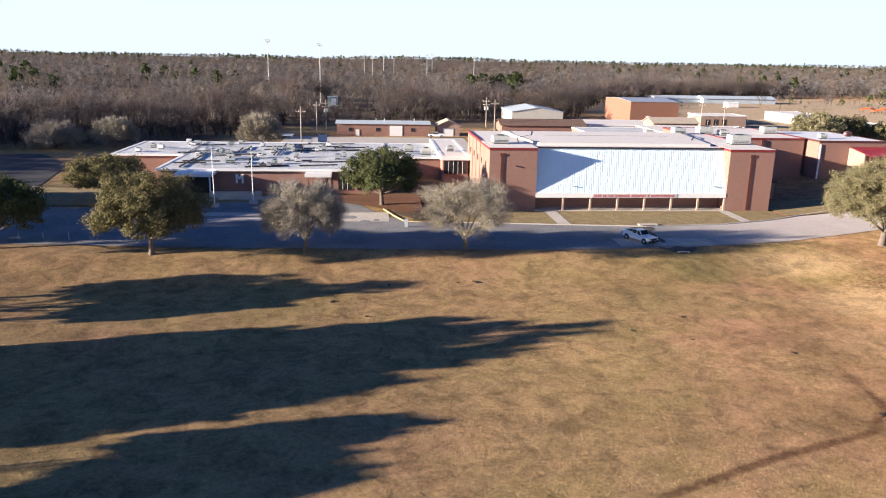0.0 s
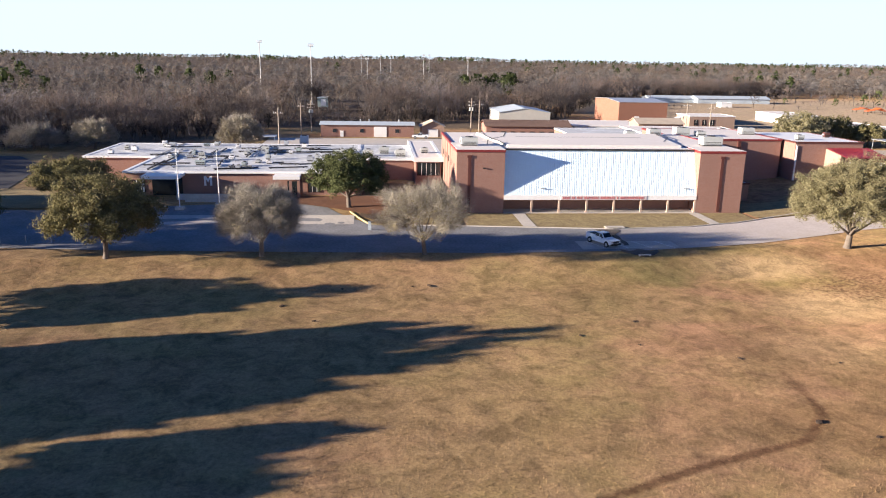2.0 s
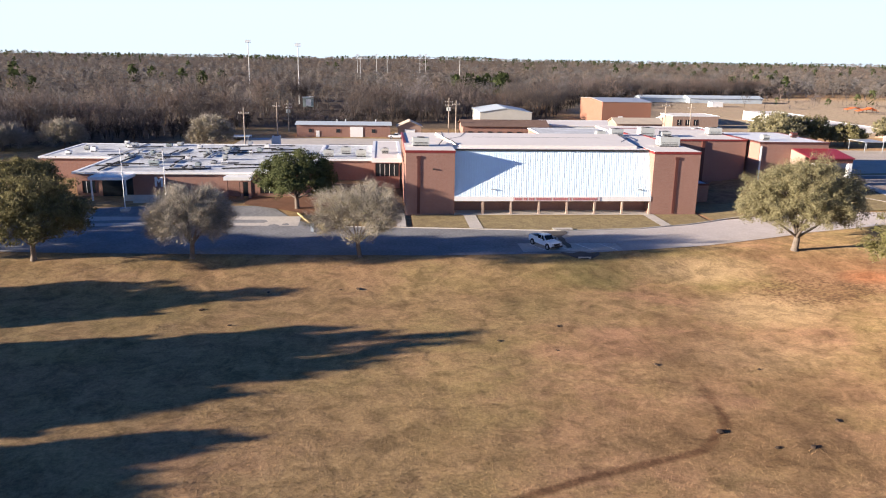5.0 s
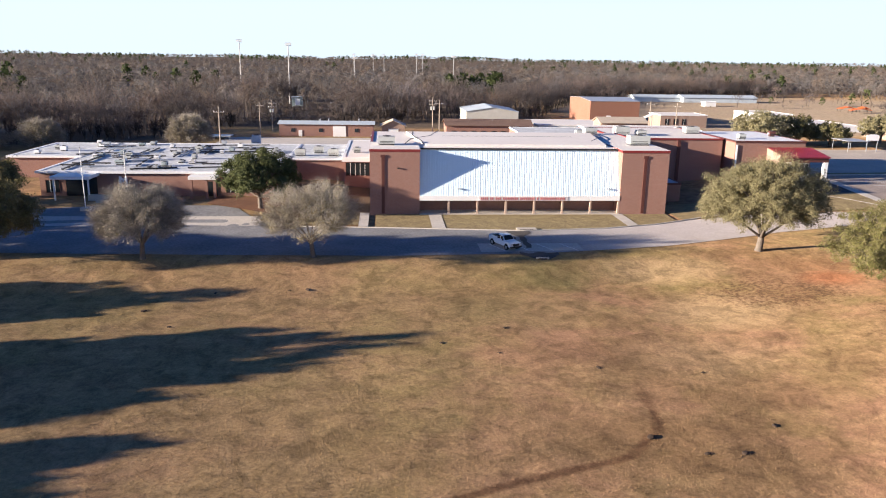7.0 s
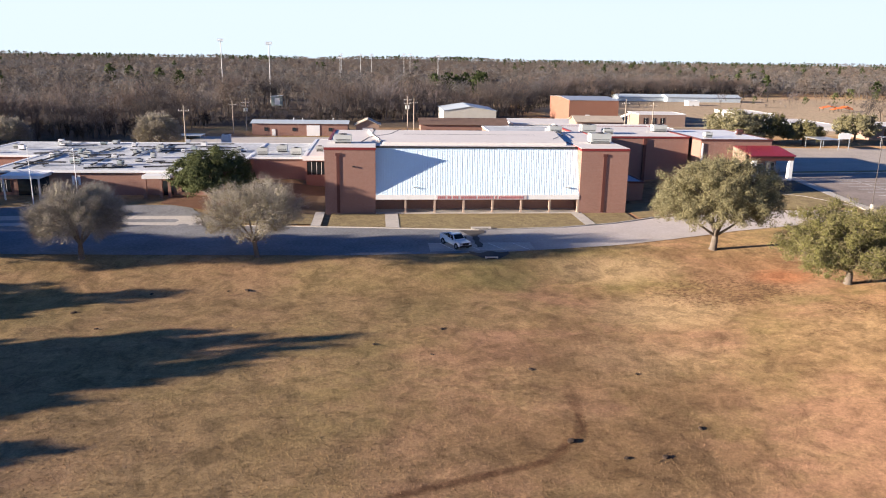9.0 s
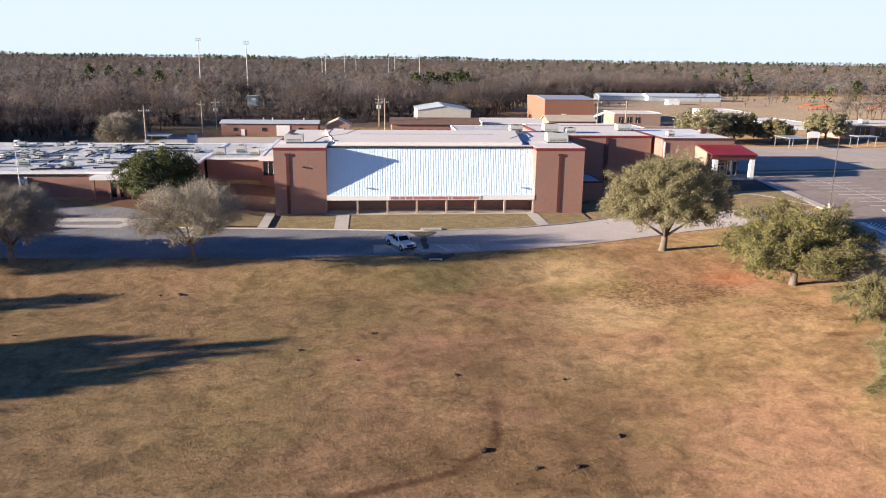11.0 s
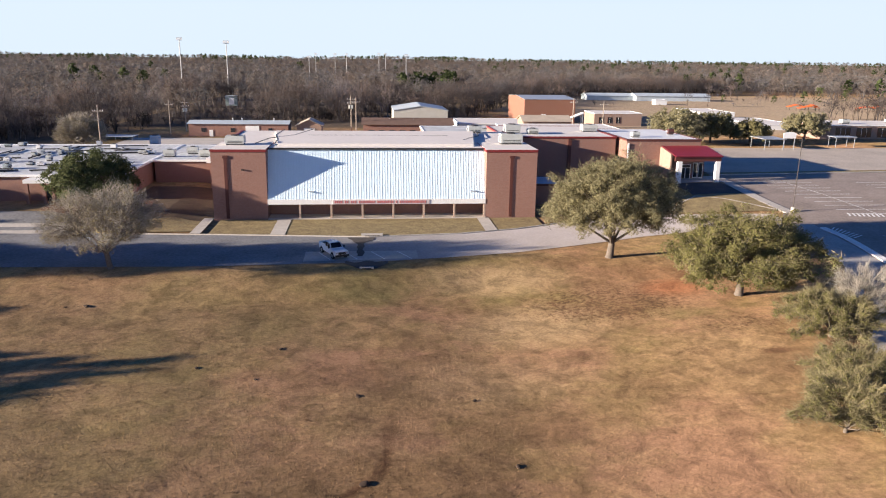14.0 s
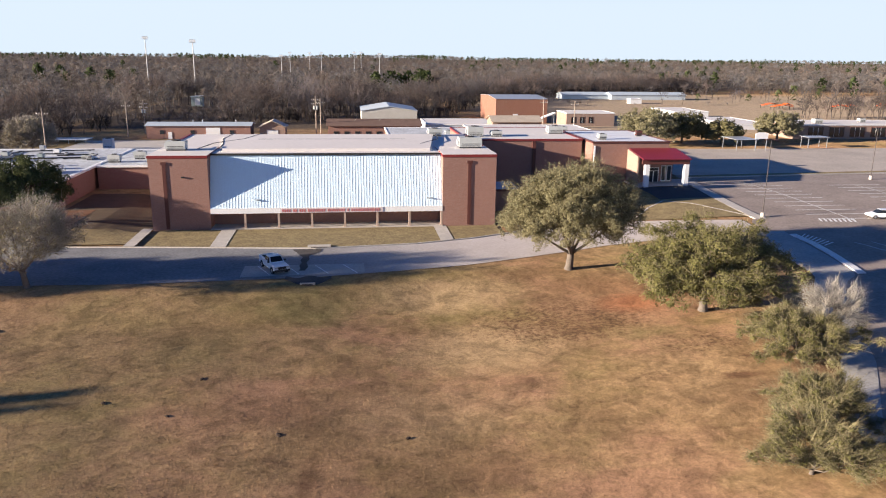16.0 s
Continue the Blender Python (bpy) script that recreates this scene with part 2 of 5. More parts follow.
def array_mesh(name, verts, tris, material, smooth=False):
    verts, tris = np.asarray(verts, np.float32), np.asarray(tris, np.int32)
    me = bpy.data.meshes.new(name)
    me.vertices.add(len(verts))
    me.vertices.foreach_set("co", verts.ravel())
    me.loops.add(tris.size)
    me.loops.foreach_set("vertex_index", tris.ravel())
    me.polygons.add(len(tris))
    me.polygons.foreach_set("loop_start", np.arange(len(tris), dtype=np.int32) * tris.shape[1])
    if smooth:
        me.polygons.foreach_set("use_smooth", np.ones(len(tris), bool))
    me.update(calc_edges=True)
    if material:
        me.materials.append(material)
    return me


# ---- ground ----
def ease(v, a, b):
    t = np.clip((np.asarray(v, float) - a) / (b - a), 0, 1)
    return t * t * (3 - 2 * t)


def gz(x, y):
    """Height of the ground: a level road, a bank below it and a field that falls towards the camera."""
    edge = 101.5 + 3.5 * ease(x, 40, 62)
    d = np.asarray(y, float) - edge
    drop = np.interp(d, [-120, -80, -46, -28, -9, -3, 0], [-4.4, -4.0, -3.2, -2.8, -2.05, -0.6, -0.05])
    keep = 1 - 0.85 * ease(x, 55, 92)
    rise = 3.0 * ease(x, 70, 112) * ease(y, 95, 150) * (1 - ease(y, 240, 320))
    court = 0.9 * ease(y, 121, 134) * (1 - ease(x, 10, 19)) * (1 - ease(y, 192, 215))
    hills = 9.0 * ease(y, 1100, 3200) * (1 + 0.35 * np.sin(np.asarray(x, float) / 410.0 + 1.0) + 0.25 * np.sin(np.asarray(x, float) / 173.0))
    return drop * keep + rise + court + hills


def gzf(x, y):
    return float(gz(x, y))


def axis(*stretches):
    out = []
    for a, b, step in stretches:
        out.extend(np.linspace(a, b, max(2, round((b - a) / step) + 1))[:-1])
    return np.array(out + [stretches[-1][1]])


def drape(name, material, s0, s1, lo, hi, along, off, label, category, step=2.0, rows=8, thick=0.25):
    """A paved sheet that follows the ground; lo and hi are its two edges along x or y."""
    s = np.linspace(s0, s1, max(2, int((s1 - s0) / step) + 1))
    bm = bmesh.new()
    grid = []
    for a in s:
        l, h = lo(a), hi(a)
        row = []
        for k in range(rows + 1):
            b = l + (h - l) * k / rows
            x, y = (a, b) if along == "x" else (b, a)
            row.append(bm.verts.new((x, y, gzf(x, y) + off)))
        grid.append(row)
    for r, q in zip(grid, grid[1:]):
        for k in range(rows):
            f = (r[k], q[k], q[k + 1], r[k + 1])
            bm.faces.new(f if along == "x" else f[::-1])
    return single(name, bm, material, label, category, kind="structure")


def lerp(points):
    xs, ys = [p[0] for p in points], [p[1] for p in points]
    return lambda a: float(np.interp(a, xs, ys))


gx = axis((-4800, -600, 300), (-600, -120, 24), (-120, -62, 4), (-62, 110, 0.8), (110, 240, 4), (240, 720, 24), (720, 4900, 300))
gy = axis((-300, -20, 20), (-20, 30, 4), (30, 125, 0.7), (125, 300, 4), (300, 900, 24), (900, 4900, 250))
X, Y = np.meshgrid(gx, gy)
rough = np.vectorize(lambda a, b: noise.noise((a * 0.11, b * 0.11, 0.3)) * 0.12 + noise.noise((a * 0.5, b * 0.5, 4.3)) * 0.05)(X, Y)
Z = gz(X, Y) + rough * (Y < 101) * (X < 90) - 0.02
nx, ny = len(gx), len(gy)
idx = np.arange(nx * ny).reshape(ny, nx)
quads = np.stack([idx[:-1, :-1], idx[:-1, 1:], idx[1:, 1:], idx[1:, :-1]], -1).reshape(-1, 4)
ground_mesh = array_mesh("ground", np.stack([X, Y, Z], -1).reshape(-1, 3), quads, None, True)


def near_line(pts, width):
    """1 on a line through the points, fading to 0 at the width."""
    best = np.full(X.shape, 1e9)
    for (ax, ay), (bx, by) in zip(pts, pts[1:]):
        dx, dy = bx - ax, by - ay
        t = np.clip(((X - ax) * dx + (Y - ay) * dy) / (dx * dx + dy * dy), 0, 1)
        best = np.minimum(best, np.hypot(X - ax - t * dx, Y - ay - t * dy))
    return np.clip(1 - best / width, 0, 1)


def spot(cx, cy, rx, ry):
    return np.clip(1.4 * (1 - np.hypot((X - cx) / rx, (Y - cy) / ry)), 0, 1)


wear = {
    "track": np.maximum.reduce([0.9 * spot(44.6, 102.6, 4.5, 1.6), 0.5 * near_line([(47, 84), (45.2, 76), (46.5, 69), (46.4, 64)], 1.5), 0.9 * near_line([(46.4, 64), (46.2, 60), (45.6, 57.4), (42, 53.3)], 0.95),
                                near_line([(42, 53.3), (38, 51.9), (32, 50), (26, 47.5), (20, 45)], 0.85), 0.45 * near_line([(45.8, 58), (47.5, 52), (50, 44)], 0.8), 0.8 * spot(84, 72.2, 3.6, 1.3), 0.35 * near_line([(34, 76), (36.5, 70), (36, 64)], 1.4)]),
    "light": 0.9 * (1 - ease(X, 16, 52)) * ease(Y, 20, 40),
    "clay": np.maximum(spot(82, 92.5, 6, 4.5), 0.3 * spot(86, 98, 16, 6)),
    "green": np.maximum.reduce([spot(45, 96, 8, 7), 0.7 * spot(39, 86, 16, 9), 0.5 * spot(-24, 46, 14, 10), 0.6 * spot(80, 84, 7, 3)]),
    "pale": np.maximum.reduce([spot(63, 84, 12, 8), spot(61, 98.5, 13, 6), 0.5 * spot(56, 72, 14, 8)]),
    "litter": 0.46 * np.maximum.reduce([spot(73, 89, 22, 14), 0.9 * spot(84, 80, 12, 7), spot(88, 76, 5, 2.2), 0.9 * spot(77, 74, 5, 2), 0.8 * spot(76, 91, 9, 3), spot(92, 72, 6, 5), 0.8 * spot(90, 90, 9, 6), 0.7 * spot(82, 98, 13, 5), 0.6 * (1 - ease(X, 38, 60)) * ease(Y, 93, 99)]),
    "open": ease(X, 105, 125) * ease(Y, 225, 260) * (1 - ease(Y, 520, 600)),
    "woods": 1.0 * ease(Y, 600, 700) + (1 - ease(Y, 600, 700)) * ease(Y, 215, 240) * (1 - ease(X, -60, -40)) + (1 - ease(Y, 600, 700)) * ease(Y, 285, 300) * (1 - ease(X, 90, 110)) * (X > -50),
}
for key, values in wear.items():
    a = ground_mesh.attributes.new(key, "FLOAT", "POINT")
    a.data.foreach_set("value", np.asarray(values, np.float32).ravel())
M_FIELD = mat("dry winter grass", (0.287, 0.181, 0.09), 0.95, 0.38, 0.09, 1.3, 0.0, tint=(0.402, 0.266, 0.138), spec=0.1)
n, l = M_FIELD.node_tree.nodes, M_FIELD.node_tree.links
pb = n["Principled BSDF"]
pb.inputs["Diffuse Roughness"].default_value = 0.45
col = pb.inputs["Base Color"].links[0].from_socket
pos = n.new("ShaderNodeNewGeometry")
edge_noise = n.new("ShaderNodeTexNoise")
edge_noise.inputs["Scale"].default_value, edge_noise.inputs["Detail"].default_value, edge_noise.inputs["Roughness"].default_value = 0.9, 8, 0.75
l.new(pos.outputs["Position"], edge_noise.inputs["Vector"])
# fallen leaves lie in small heaps
leaf_noise = n.new("ShaderNodeTexNoise")
leaf_noise.inputs["Scale"].default_value, leaf_noise.inputs["Detail"].default_value, leaf_noise.inputs["Roughness"].default_value = 2.1, 5, 0.7
l.new(pos.outputs["Position"], leaf_noise.inputs["Vector"])
for seed_z, c, lo_, hi_, k in ((11.0, (0.335, 0.192, 0.115), 0.45, 0.6, 0.9), (47.0, (0.246, 0.19, 0.076), 0.48, 0.64, 0.75), (83.0, (0.213, 0.131, 0.068), 0.49, 0.66, 0.8)):
    # broad patches of reddish, olive and thin dark turf
    mp = n.new("ShaderNodeMapping")
    mp.inputs["Location"].default_value = (seed_z, seed_z * 2, seed_z)
    mp.inputs["Scale"].default_value = (0.7, 1.0, 1.0)
    l.new(pos.outputs["Position"], mp.inputs["Vector"])
    pn = n.new("ShaderNodeTexNoise")
    pn.inputs["Scale"].default_value, pn.inputs["Detail"].default_value, pn.inputs["Roughness"].default_value = 0.07, 9, 0.68
    l.new(mp.outputs["Vector"], pn.inputs["Vector"])
    r = n.new("ShaderNodeMapRange")
    r.inputs["From Min"].default_value, r.inputs["From Max"].default_value, r.inputs["To Max"].default_value = lo_, hi_, k
    l.new(pn.outputs["Fac"], r.inputs["Value"])
    mx = n.new("ShaderNodeMix")
    mx.data_type = "RGBA"
    mx.inputs["B"].default_value = (*c, 1)
    l.new(r.outputs[0], mx.inputs["Factor"])
    l.new(col, mx.inputs["A"])
    col = mx.outputs["Result"]
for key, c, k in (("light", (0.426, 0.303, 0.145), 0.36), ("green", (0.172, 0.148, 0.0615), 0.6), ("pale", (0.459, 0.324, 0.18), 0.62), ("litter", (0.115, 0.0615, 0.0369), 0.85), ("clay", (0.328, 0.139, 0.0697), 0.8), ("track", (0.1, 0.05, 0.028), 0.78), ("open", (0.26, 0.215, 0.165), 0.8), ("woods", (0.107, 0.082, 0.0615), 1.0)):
    at = n.new("ShaderNodeAttribute")
    at.attribute_name = key
    s = n.new("ShaderNodeMath")
    s.operation = "ADD"
    l.new(at.outputs["Fac"], s.inputs[0])
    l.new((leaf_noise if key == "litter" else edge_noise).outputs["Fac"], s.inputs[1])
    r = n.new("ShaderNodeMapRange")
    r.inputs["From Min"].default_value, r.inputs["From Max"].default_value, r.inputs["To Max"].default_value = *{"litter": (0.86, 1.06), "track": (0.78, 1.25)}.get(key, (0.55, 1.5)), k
    l.new(s.outputs[0], r.inputs["Value"])
    gate = n.new("ShaderNodeMath")
    gate.operation = "MULTIPLY"
    clampk = n.new("ShaderNodeMath")
    clampk.operation, clampk.use_clamp = "MULTIPLY", True
    clampk.inputs[1].default_value = 2.5
    l.new(at.outputs["Fac"], clampk.inputs[0])
    l.new(r.outputs[0], gate.inputs[0])
    l.new(clampk.outputs[0], gate.inputs[1])
    mx = n.new("ShaderNodeMix")
    mx.data_type = "RGBA"
    mx.inputs["B"].default_value = (*c, 1)
    l.new(gate.outputs[0], mx.inputs["Factor"])
    l.new(col, mx.inputs["A"])
    col = mx.outputs["Result"]
# tufts: dark gaps between the blades at a hand's width, and clumps of a metre
tuft = n.new("ShaderNodeTexNoise")
tuft.inputs["Scale"].default_value, tuft.inputs["Detail"].default_value, tuft.inputs["Roughness"].default_value = 3.2, 7, 0.75
l.new(pos.outputs["Position"], tuft.inputs["Vector"])
tr = n.new("ShaderNodeMapRange")
tr.inputs["From Min"].default_value, tr.inputs["From Max"].default_value, tr.inputs["To Min"].default_value, tr.inputs["To Max"].default_value = 0.32, 0.68, 0.7, 1.2
l.new(tuft.outputs["Fac"], tr.inputs["Value"])
blot = n.new("ShaderNodeTexNoise")
blot.inputs["Scale"].default_value, blot.inputs["Detail"].default_value, blot.inputs["Roughness"].default_value, blot.inputs["Distortion"].default_value = 0.42, 6, 0.72, 0.6
l.new(pos.outputs["Position"], blot.inputs["Vector"])
br = n.new("ShaderNodeMapRange")
br.inputs["From Min"].default_value, br.inputs["From Max"].default_value, br.inputs["To Min"].default_value, br.inputs["To Max"].default_value = 0.34, 0.6, 0.62, 1.18
l.new(blot.outputs["Fac"], br.inputs["Value"])
both = n.new("ShaderNodeMath")
both.operation = "MULTIPLY"
l.new(tr.outputs[0], both.inputs[0])
l.new(br.outputs[0], both.inputs[1])
hs = n.new("ShaderNodeHueSaturation")
l.new(both.outputs[0], hs.inputs["Value"])
l.new(col, hs.inputs["Color"])
l.new(hs.outputs["Color"], pb.inputs["Base Color"])
bmp = n.new("ShaderNodeBump")
bmp.inputs["Distance"].default_value, bmp.inputs["Strength"].default_value = 0.06, 0.7
l.new(tuft.outputs["Fac"], bmp.inputs["Height"])
l.new(bmp.outputs["Normal"], pb.inputs["Normal"])
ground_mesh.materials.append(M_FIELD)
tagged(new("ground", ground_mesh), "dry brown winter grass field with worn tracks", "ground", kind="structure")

# ---- paving ----
road_near = lerp([(-130, 108), (-45, 106.5), (-30, 104.8), (0, 103.2), (24, 102.3), (45, 103.3), (56, 105.3), (65, 107.2), (75, 110.8), (86, 114.5), (100, 117), (112, 118)])
road_far = lerp([(-130, 130), (-45, 130), (-24, 134), (-4, 134), (-1, 128), (5, 121.5), (22, 119.6), (45, 117.2), (59, 118.8), (68, 121.5), (76, 124.9), (84, 126.5), (96, 126), (106, 124.5), (112, 124)])
drape("road", M_ASPHALT, -130, 112, road_near, road_far, "x", 0.04, "worn grey asphalt road", "road")
lot_left = lerp([(20, 72), (45, 82), (60.8, 88.6), (73.1, 96.9), (89.2, 105), (98, 111), (110, 112), (117, 112), (123.5, 113), (125, 115.4), (131, 114.8), (144, 115.2), (153, 116.3), (205, 118)])
drape("parking_lot", M_LOT, 20, 160, lot_left, lambda a: 330, "y", 0.045, "grey asphalt parking lot with painted stalls", "parking lot", rows=30, step=1.5)
drape("lot_drive", M_OLDCONC, 56, 118, lerp([(56, 86), (62, 87.5), (75, 95.2), (88, 101), (99, 108.5), (118, 109)]), lerp([(56, 87.2), (60.8, 89.2), (73.1, 97.7), (89.2, 105.9), (96.4, 111), (99, 114.4), (108, 115.2), (118, 115.4)]), "y", 0.08, "pale worn concrete drive beside the shrubs", "driveway", rows=5, step=1.5)
drape("concrete_bay", M_OLDCONC, 36.3, 51.5, lambda a: 103.9 + 0.06 * (a - 36), lambda a: 109.0, "x", 0.07, "old concrete parking bay beside the road", "parking bay")
drape("gravel_court", M_GRAVEL, 117, 330, lambda a: 160, lambda a: 205, "x", 0.09, "pale gravel court beyond the parking lot", "pavement")
drape("wet_stain", M_WET, 106.2, 117, lambda a: 43.3 - 1.4 * float(ease(a, 112.5, 117)) + 0.12 * math.sin(a * 2.3), lambda a: 44.2 + 1.7 * float(ease(a, 112.5, 117)) + 0.15 * math.sin(a * 1.7), "y", 0.085, "dark wet stain running across the road", "stain", step=0.7, rows=2)
drape("ditch_mud", M_WET, 41.8, 47.4, lambda a: 102.9 - 2.3 * max(0.05, 1 - ((a - 44.6) / 2.9) ** 2), lambda a: 103.6 + 0.5 * math.sin(a * 2), "x", 0.05, "dark wet mud at the drain mouth", "mud", step=0.4, rows=6)
drape("drop_off_lane", M_NEWASPHALT, 104, 114, lambda a: 137.6, lambda a: 147.6, "x", 0.08, "fresh black asphalt before the entrance", "driveway")
drape("west_lot", M_NEWASPHALT, 132, 200, lambda a: -140, lerp([(132, -66), (150, -66), (180, -72), (200, -86)]), "y", 0.05, "dark asphalt lot beside the low building", "parking lot")
drape("apron", M_CONCRETE, -45, 2, lambda a: 121.5, lambda a: 127, "x", 0.06, "pale concrete apron beside the road", "pavement")
drape("back_lane", M_CONCRETE, -30, 30, lambda a: 205, lambda a: 256, "x", 0.05, "pale worn paving behind the low building", "pavement")


def kerb(pts, material, width=0.25, height=0.16, label="concrete kerb"):
    bm = bmesh.new()
    for (ax, ay), (bx, by) in zip(pts, pts[1:]):
        n_ = max(1, int(math.hypot(bx - ax, by - ay) / 3))
        for k in range(n_):
            x0, y0 = ax + (bx - ax) * k / n_, ay + (by - ay) * k / n_
            x1, y1 = ax + (bx - ax) * (k + 1) / n_, ay + (by - ay) * (k + 1) / n_
            d = Vector((x1 - x0, y1 - y0, 0)).normalized()
            s = Vector((-d.y, d.x, 0)) * width / 2
            v = []
            for x, y in ((x0, y0), (x1, y1)):
                g = gzf(x, y)
                for sg, h in ((-1, -0.1), (-1, height), (1, height), (1, -0.1)):
                    v.append(bm.verts.new((x + s.x * sg, y + s.y * sg, g + h)))
            for f in ((0, 1, 5, 4), (1, 2, 6, 5), (2, 3, 7, 6), (3, 2, 1, 0), (4, 5, 6, 7)):
                bm.faces.new([v[i] for i in f])
    return single("kerb", bm, material, label, "kerb", kind="structure")


kerb([(8, 120.9), (22, 119.75), (45, 117.35), (59, 118.95), (68, 121.65), (76, 125.35), (84, 128.1)], M_CONCRETE)
kerb([(1.2, 129), (4.6, 121.6), (8, 120.9)], M_YELLOW, label="yellow painted kerb round the planting bed")
kerb([(115.8, 116), (116.4, 111.7), (116.1, 107.1), (115.6, 103), (115.1, 99.2)], M_LINE, 1.1, 0.2, "broad white painted kerb island")
kerb([(116.1, 152.7), (115.0, 143.8), (114.5, 136), (114.6, 131.3), (115.3, 124.3)], M_CONCRETE, 2.0, 0.16, "pale concrete kerb beside the lot")
kerb([(96, 128), (100, 133), (104, 136.5), (108, 134), (115.3, 124.3)], M_CONCRETE, 0.3, 0.16)
drape("gym_lawn", M_LAWN, 21, 73, lambda a: road_far(a) + 0.25, lambda a: 129.85, "x", 0.15, "dry lawn before the gymnasium", "lawn")
drape("island_lawn", M_LAWN, 74, 114.4, lambda a: max(road_far(a) + 0.25, 125.6), lambda a: 137.4, "x", 0.14, "dry lawn beside the entrance drive", "lawn")
# sunlit front strip in lawn colour; the court behind has shade in its colour
drape("court_front", M_LAWN, 8, 18.1, lambda a: 121.6, lambda a: 129.4 + 0.5 * math.sin(a), "x", 0.165, "strip of dry grass beside the road", "lawn", step=1.0)
drape("court_lawn", M_COURTSHADE, 3, 19.8, lambda a: 121.6 + max(0, (8 - a)) * 0.9 if a < 8 else 129.3 + 0.5 * math.sin(a), lambda a: 157, "x", 0.16, "patchy lawn in the court beside the gymnasium", "lawn")
drape("mulch_bed", M_MULCH, -9, 8, lambda a: 134.5 - (a + 9) * 0.55, lambda a: 141.8, "x", 0.19, "brown mulch bed under the oak", "planting bed")
drape("west_lawn", M_LAWN, -67, -46, lambda a: 131, lambda a: 150 + (a + 67) * -0.3, "x", 0.14, "dry lawn beside the west drive", "lawn")
for x0, x1 in ((30.2, 32.4), (63.0, 65.0)):
    drape("walkway", M_CONCRETE, x0, x1, lambda a: road_far(a) + 0.1, lambda a: 130.0, "x", 0.2, "concrete walkway from the road to the porch", "walkway")
drape("walkway", M_CONCRETE, 18.2, 19.8, lambda a: road_far(a), lambda a: 131.0, "x", 0.2, "concrete walkway from the road to the porch", "walkway")
drape("entry_paving", M_CONCRETE, 103.5, 116, lambda a: 147.7, lambda a: 155.2, "x", 0.15, "pale concrete paving at the entrance", "pavement")


def line_strip(x0, y0, x1, y1, w, off=0.09, name="stall_line", label="worn white painted stall line"):
    d = Vector((x1 - x0, y1 - y0, 0))
    s = Vector((-d.y, d.x, 0)).normalized() * w / 2
    bm = bmesh.new()
    k = max(1, int(d.length / 2))
    rows = []
    for i in range(k + 1):
        p = Vector((x0, y0, 0)) + d * i / k
        rows.append([bm.verts.new((q.x, q.y, gzf(q.x, q.y) + off)) for q in (p - s, p + s)])
    for a, b in zip(rows, rows[1:]):
        bm.faces.new((a[0], b[0], b[1], a[1]))
    return single(name, bm, M_LINE, label, "road marking", "painted lines", "structure")


for k in range(4):
    line_strip(38.0 + 3.6 * k, 108.6, 39.8 + 3.6 * k, 104.6, 0.14, 0.1)
for k in range(10):
    y = 123.6 + 2.6 * k
    cx = 127 + (146.4 - y) * 0.14
    line_strip(cx - 5.4, y, cx - 0.2, y, 0.2)
    line_strip(cx + 0.2, y, cx + 5.6, y, 0.2)
    line_strip(cx + 15, y, cx + 20.4, y, 0.2)
    line_strip(cx + 20.8, y, cx + 26, y, 0.2)
for dx in (0, 20.6):
    line_strip(127 + dx, 147.5, 130.3 + dx, 122.6, 0.2)
for k in range(3):
    line_strip(118.2, 148.8 + 1.4 * k, 130, 148.4 + 1.4 * k, 0.18)
for k in range(8):
    line_strip(124.6 + 0.78 * k, 122.3 - 0.1 * k, 125.2 + 0.78 * k, 124 - 0.1 * k, 0.36, name="hatch_mark", label="white painted hatch mark on asphalt")
    line_strip(116.8 + 0.1 * k, 115.1 - 0.62 * k, 118.0 + 0.25 * k, 116.3 - 0.6 * k, 0.22, name="hatch_mark", label="white painted hatch mark on asphalt")
for k in range(7):
    line_strip(123 + 2.75 * k, 112, 126 + 2.75 * k, 106, 0.15)

# ---- gymnasium ----
gym = thing("gymnasium", 46.5, 146, 0, "large red brick gymnasium with a white ribbed metal mansard", "building")
G = Matrix.Translation((-46.5, -146, 0))


def gpart(name, bm, material, label="", parent=None):
    bm.transform(G)
    return part(name, bm, material, parent or gym, label)


GF, GX0, GX1, TX0, TX1, GTOP = 129.94, 19.97, 72.97, 28.6, 64.45, 11.1
for a, b in ((GX0, TX0), (TX1, GX1)):
    gpart("tower", boxed((a, b, GF, 141, -0.4, GTOP)), M_BRICK, "red brick corner tower")
    gpart("coping", boxed((a - 0.08, b + 0.08, GF - 0.08, 141, GTOP, GTOP + 0.42)), M_REDTRIM, "dark red metal coping")
gpart("hall", boxed((GX0 + 0.05, GX1 - 0.05, 141, 162, -0.4, GTOP), (TX0, TX1, 133.2, 141, -0.4, GTOP)), M_BRICK)
for a, b in ((GX0 - 0.08, GX0 + 0.4), (GX1 - 0.4, GX1 + 0.08)):
    gpart("side_coping", boxed((a, b, 141, 162, GTOP, GTOP + 0.42)), M_REDTRIM)
gpart("roof_deck", boxed((GX0 + 0.3, GX1 - 0.3, 141, 162.2, GTOP, GTOP + 0.3), (GX0 - 0.06, TX0 + 0.06, GF - 0.06, 141, GTOP + 0.36, GTOP + 0.45), (TX1 - 0.06, GX1 + 0.06, GF - 0.06, 141, GTOP + 0.36, GTOP + 0.45), (TX0, TX1, 132.8, 141, GTOP - 0.2, GTOP + 0.3)), M_MEMBRANE, "pale roof membrane")
gpart("roof_crown", prism([(30, 135.5), (63, 135.5), (66, 158), (27, 158)], GTOP + 0.3, GTOP + 0.75), M_MEMBRANE)
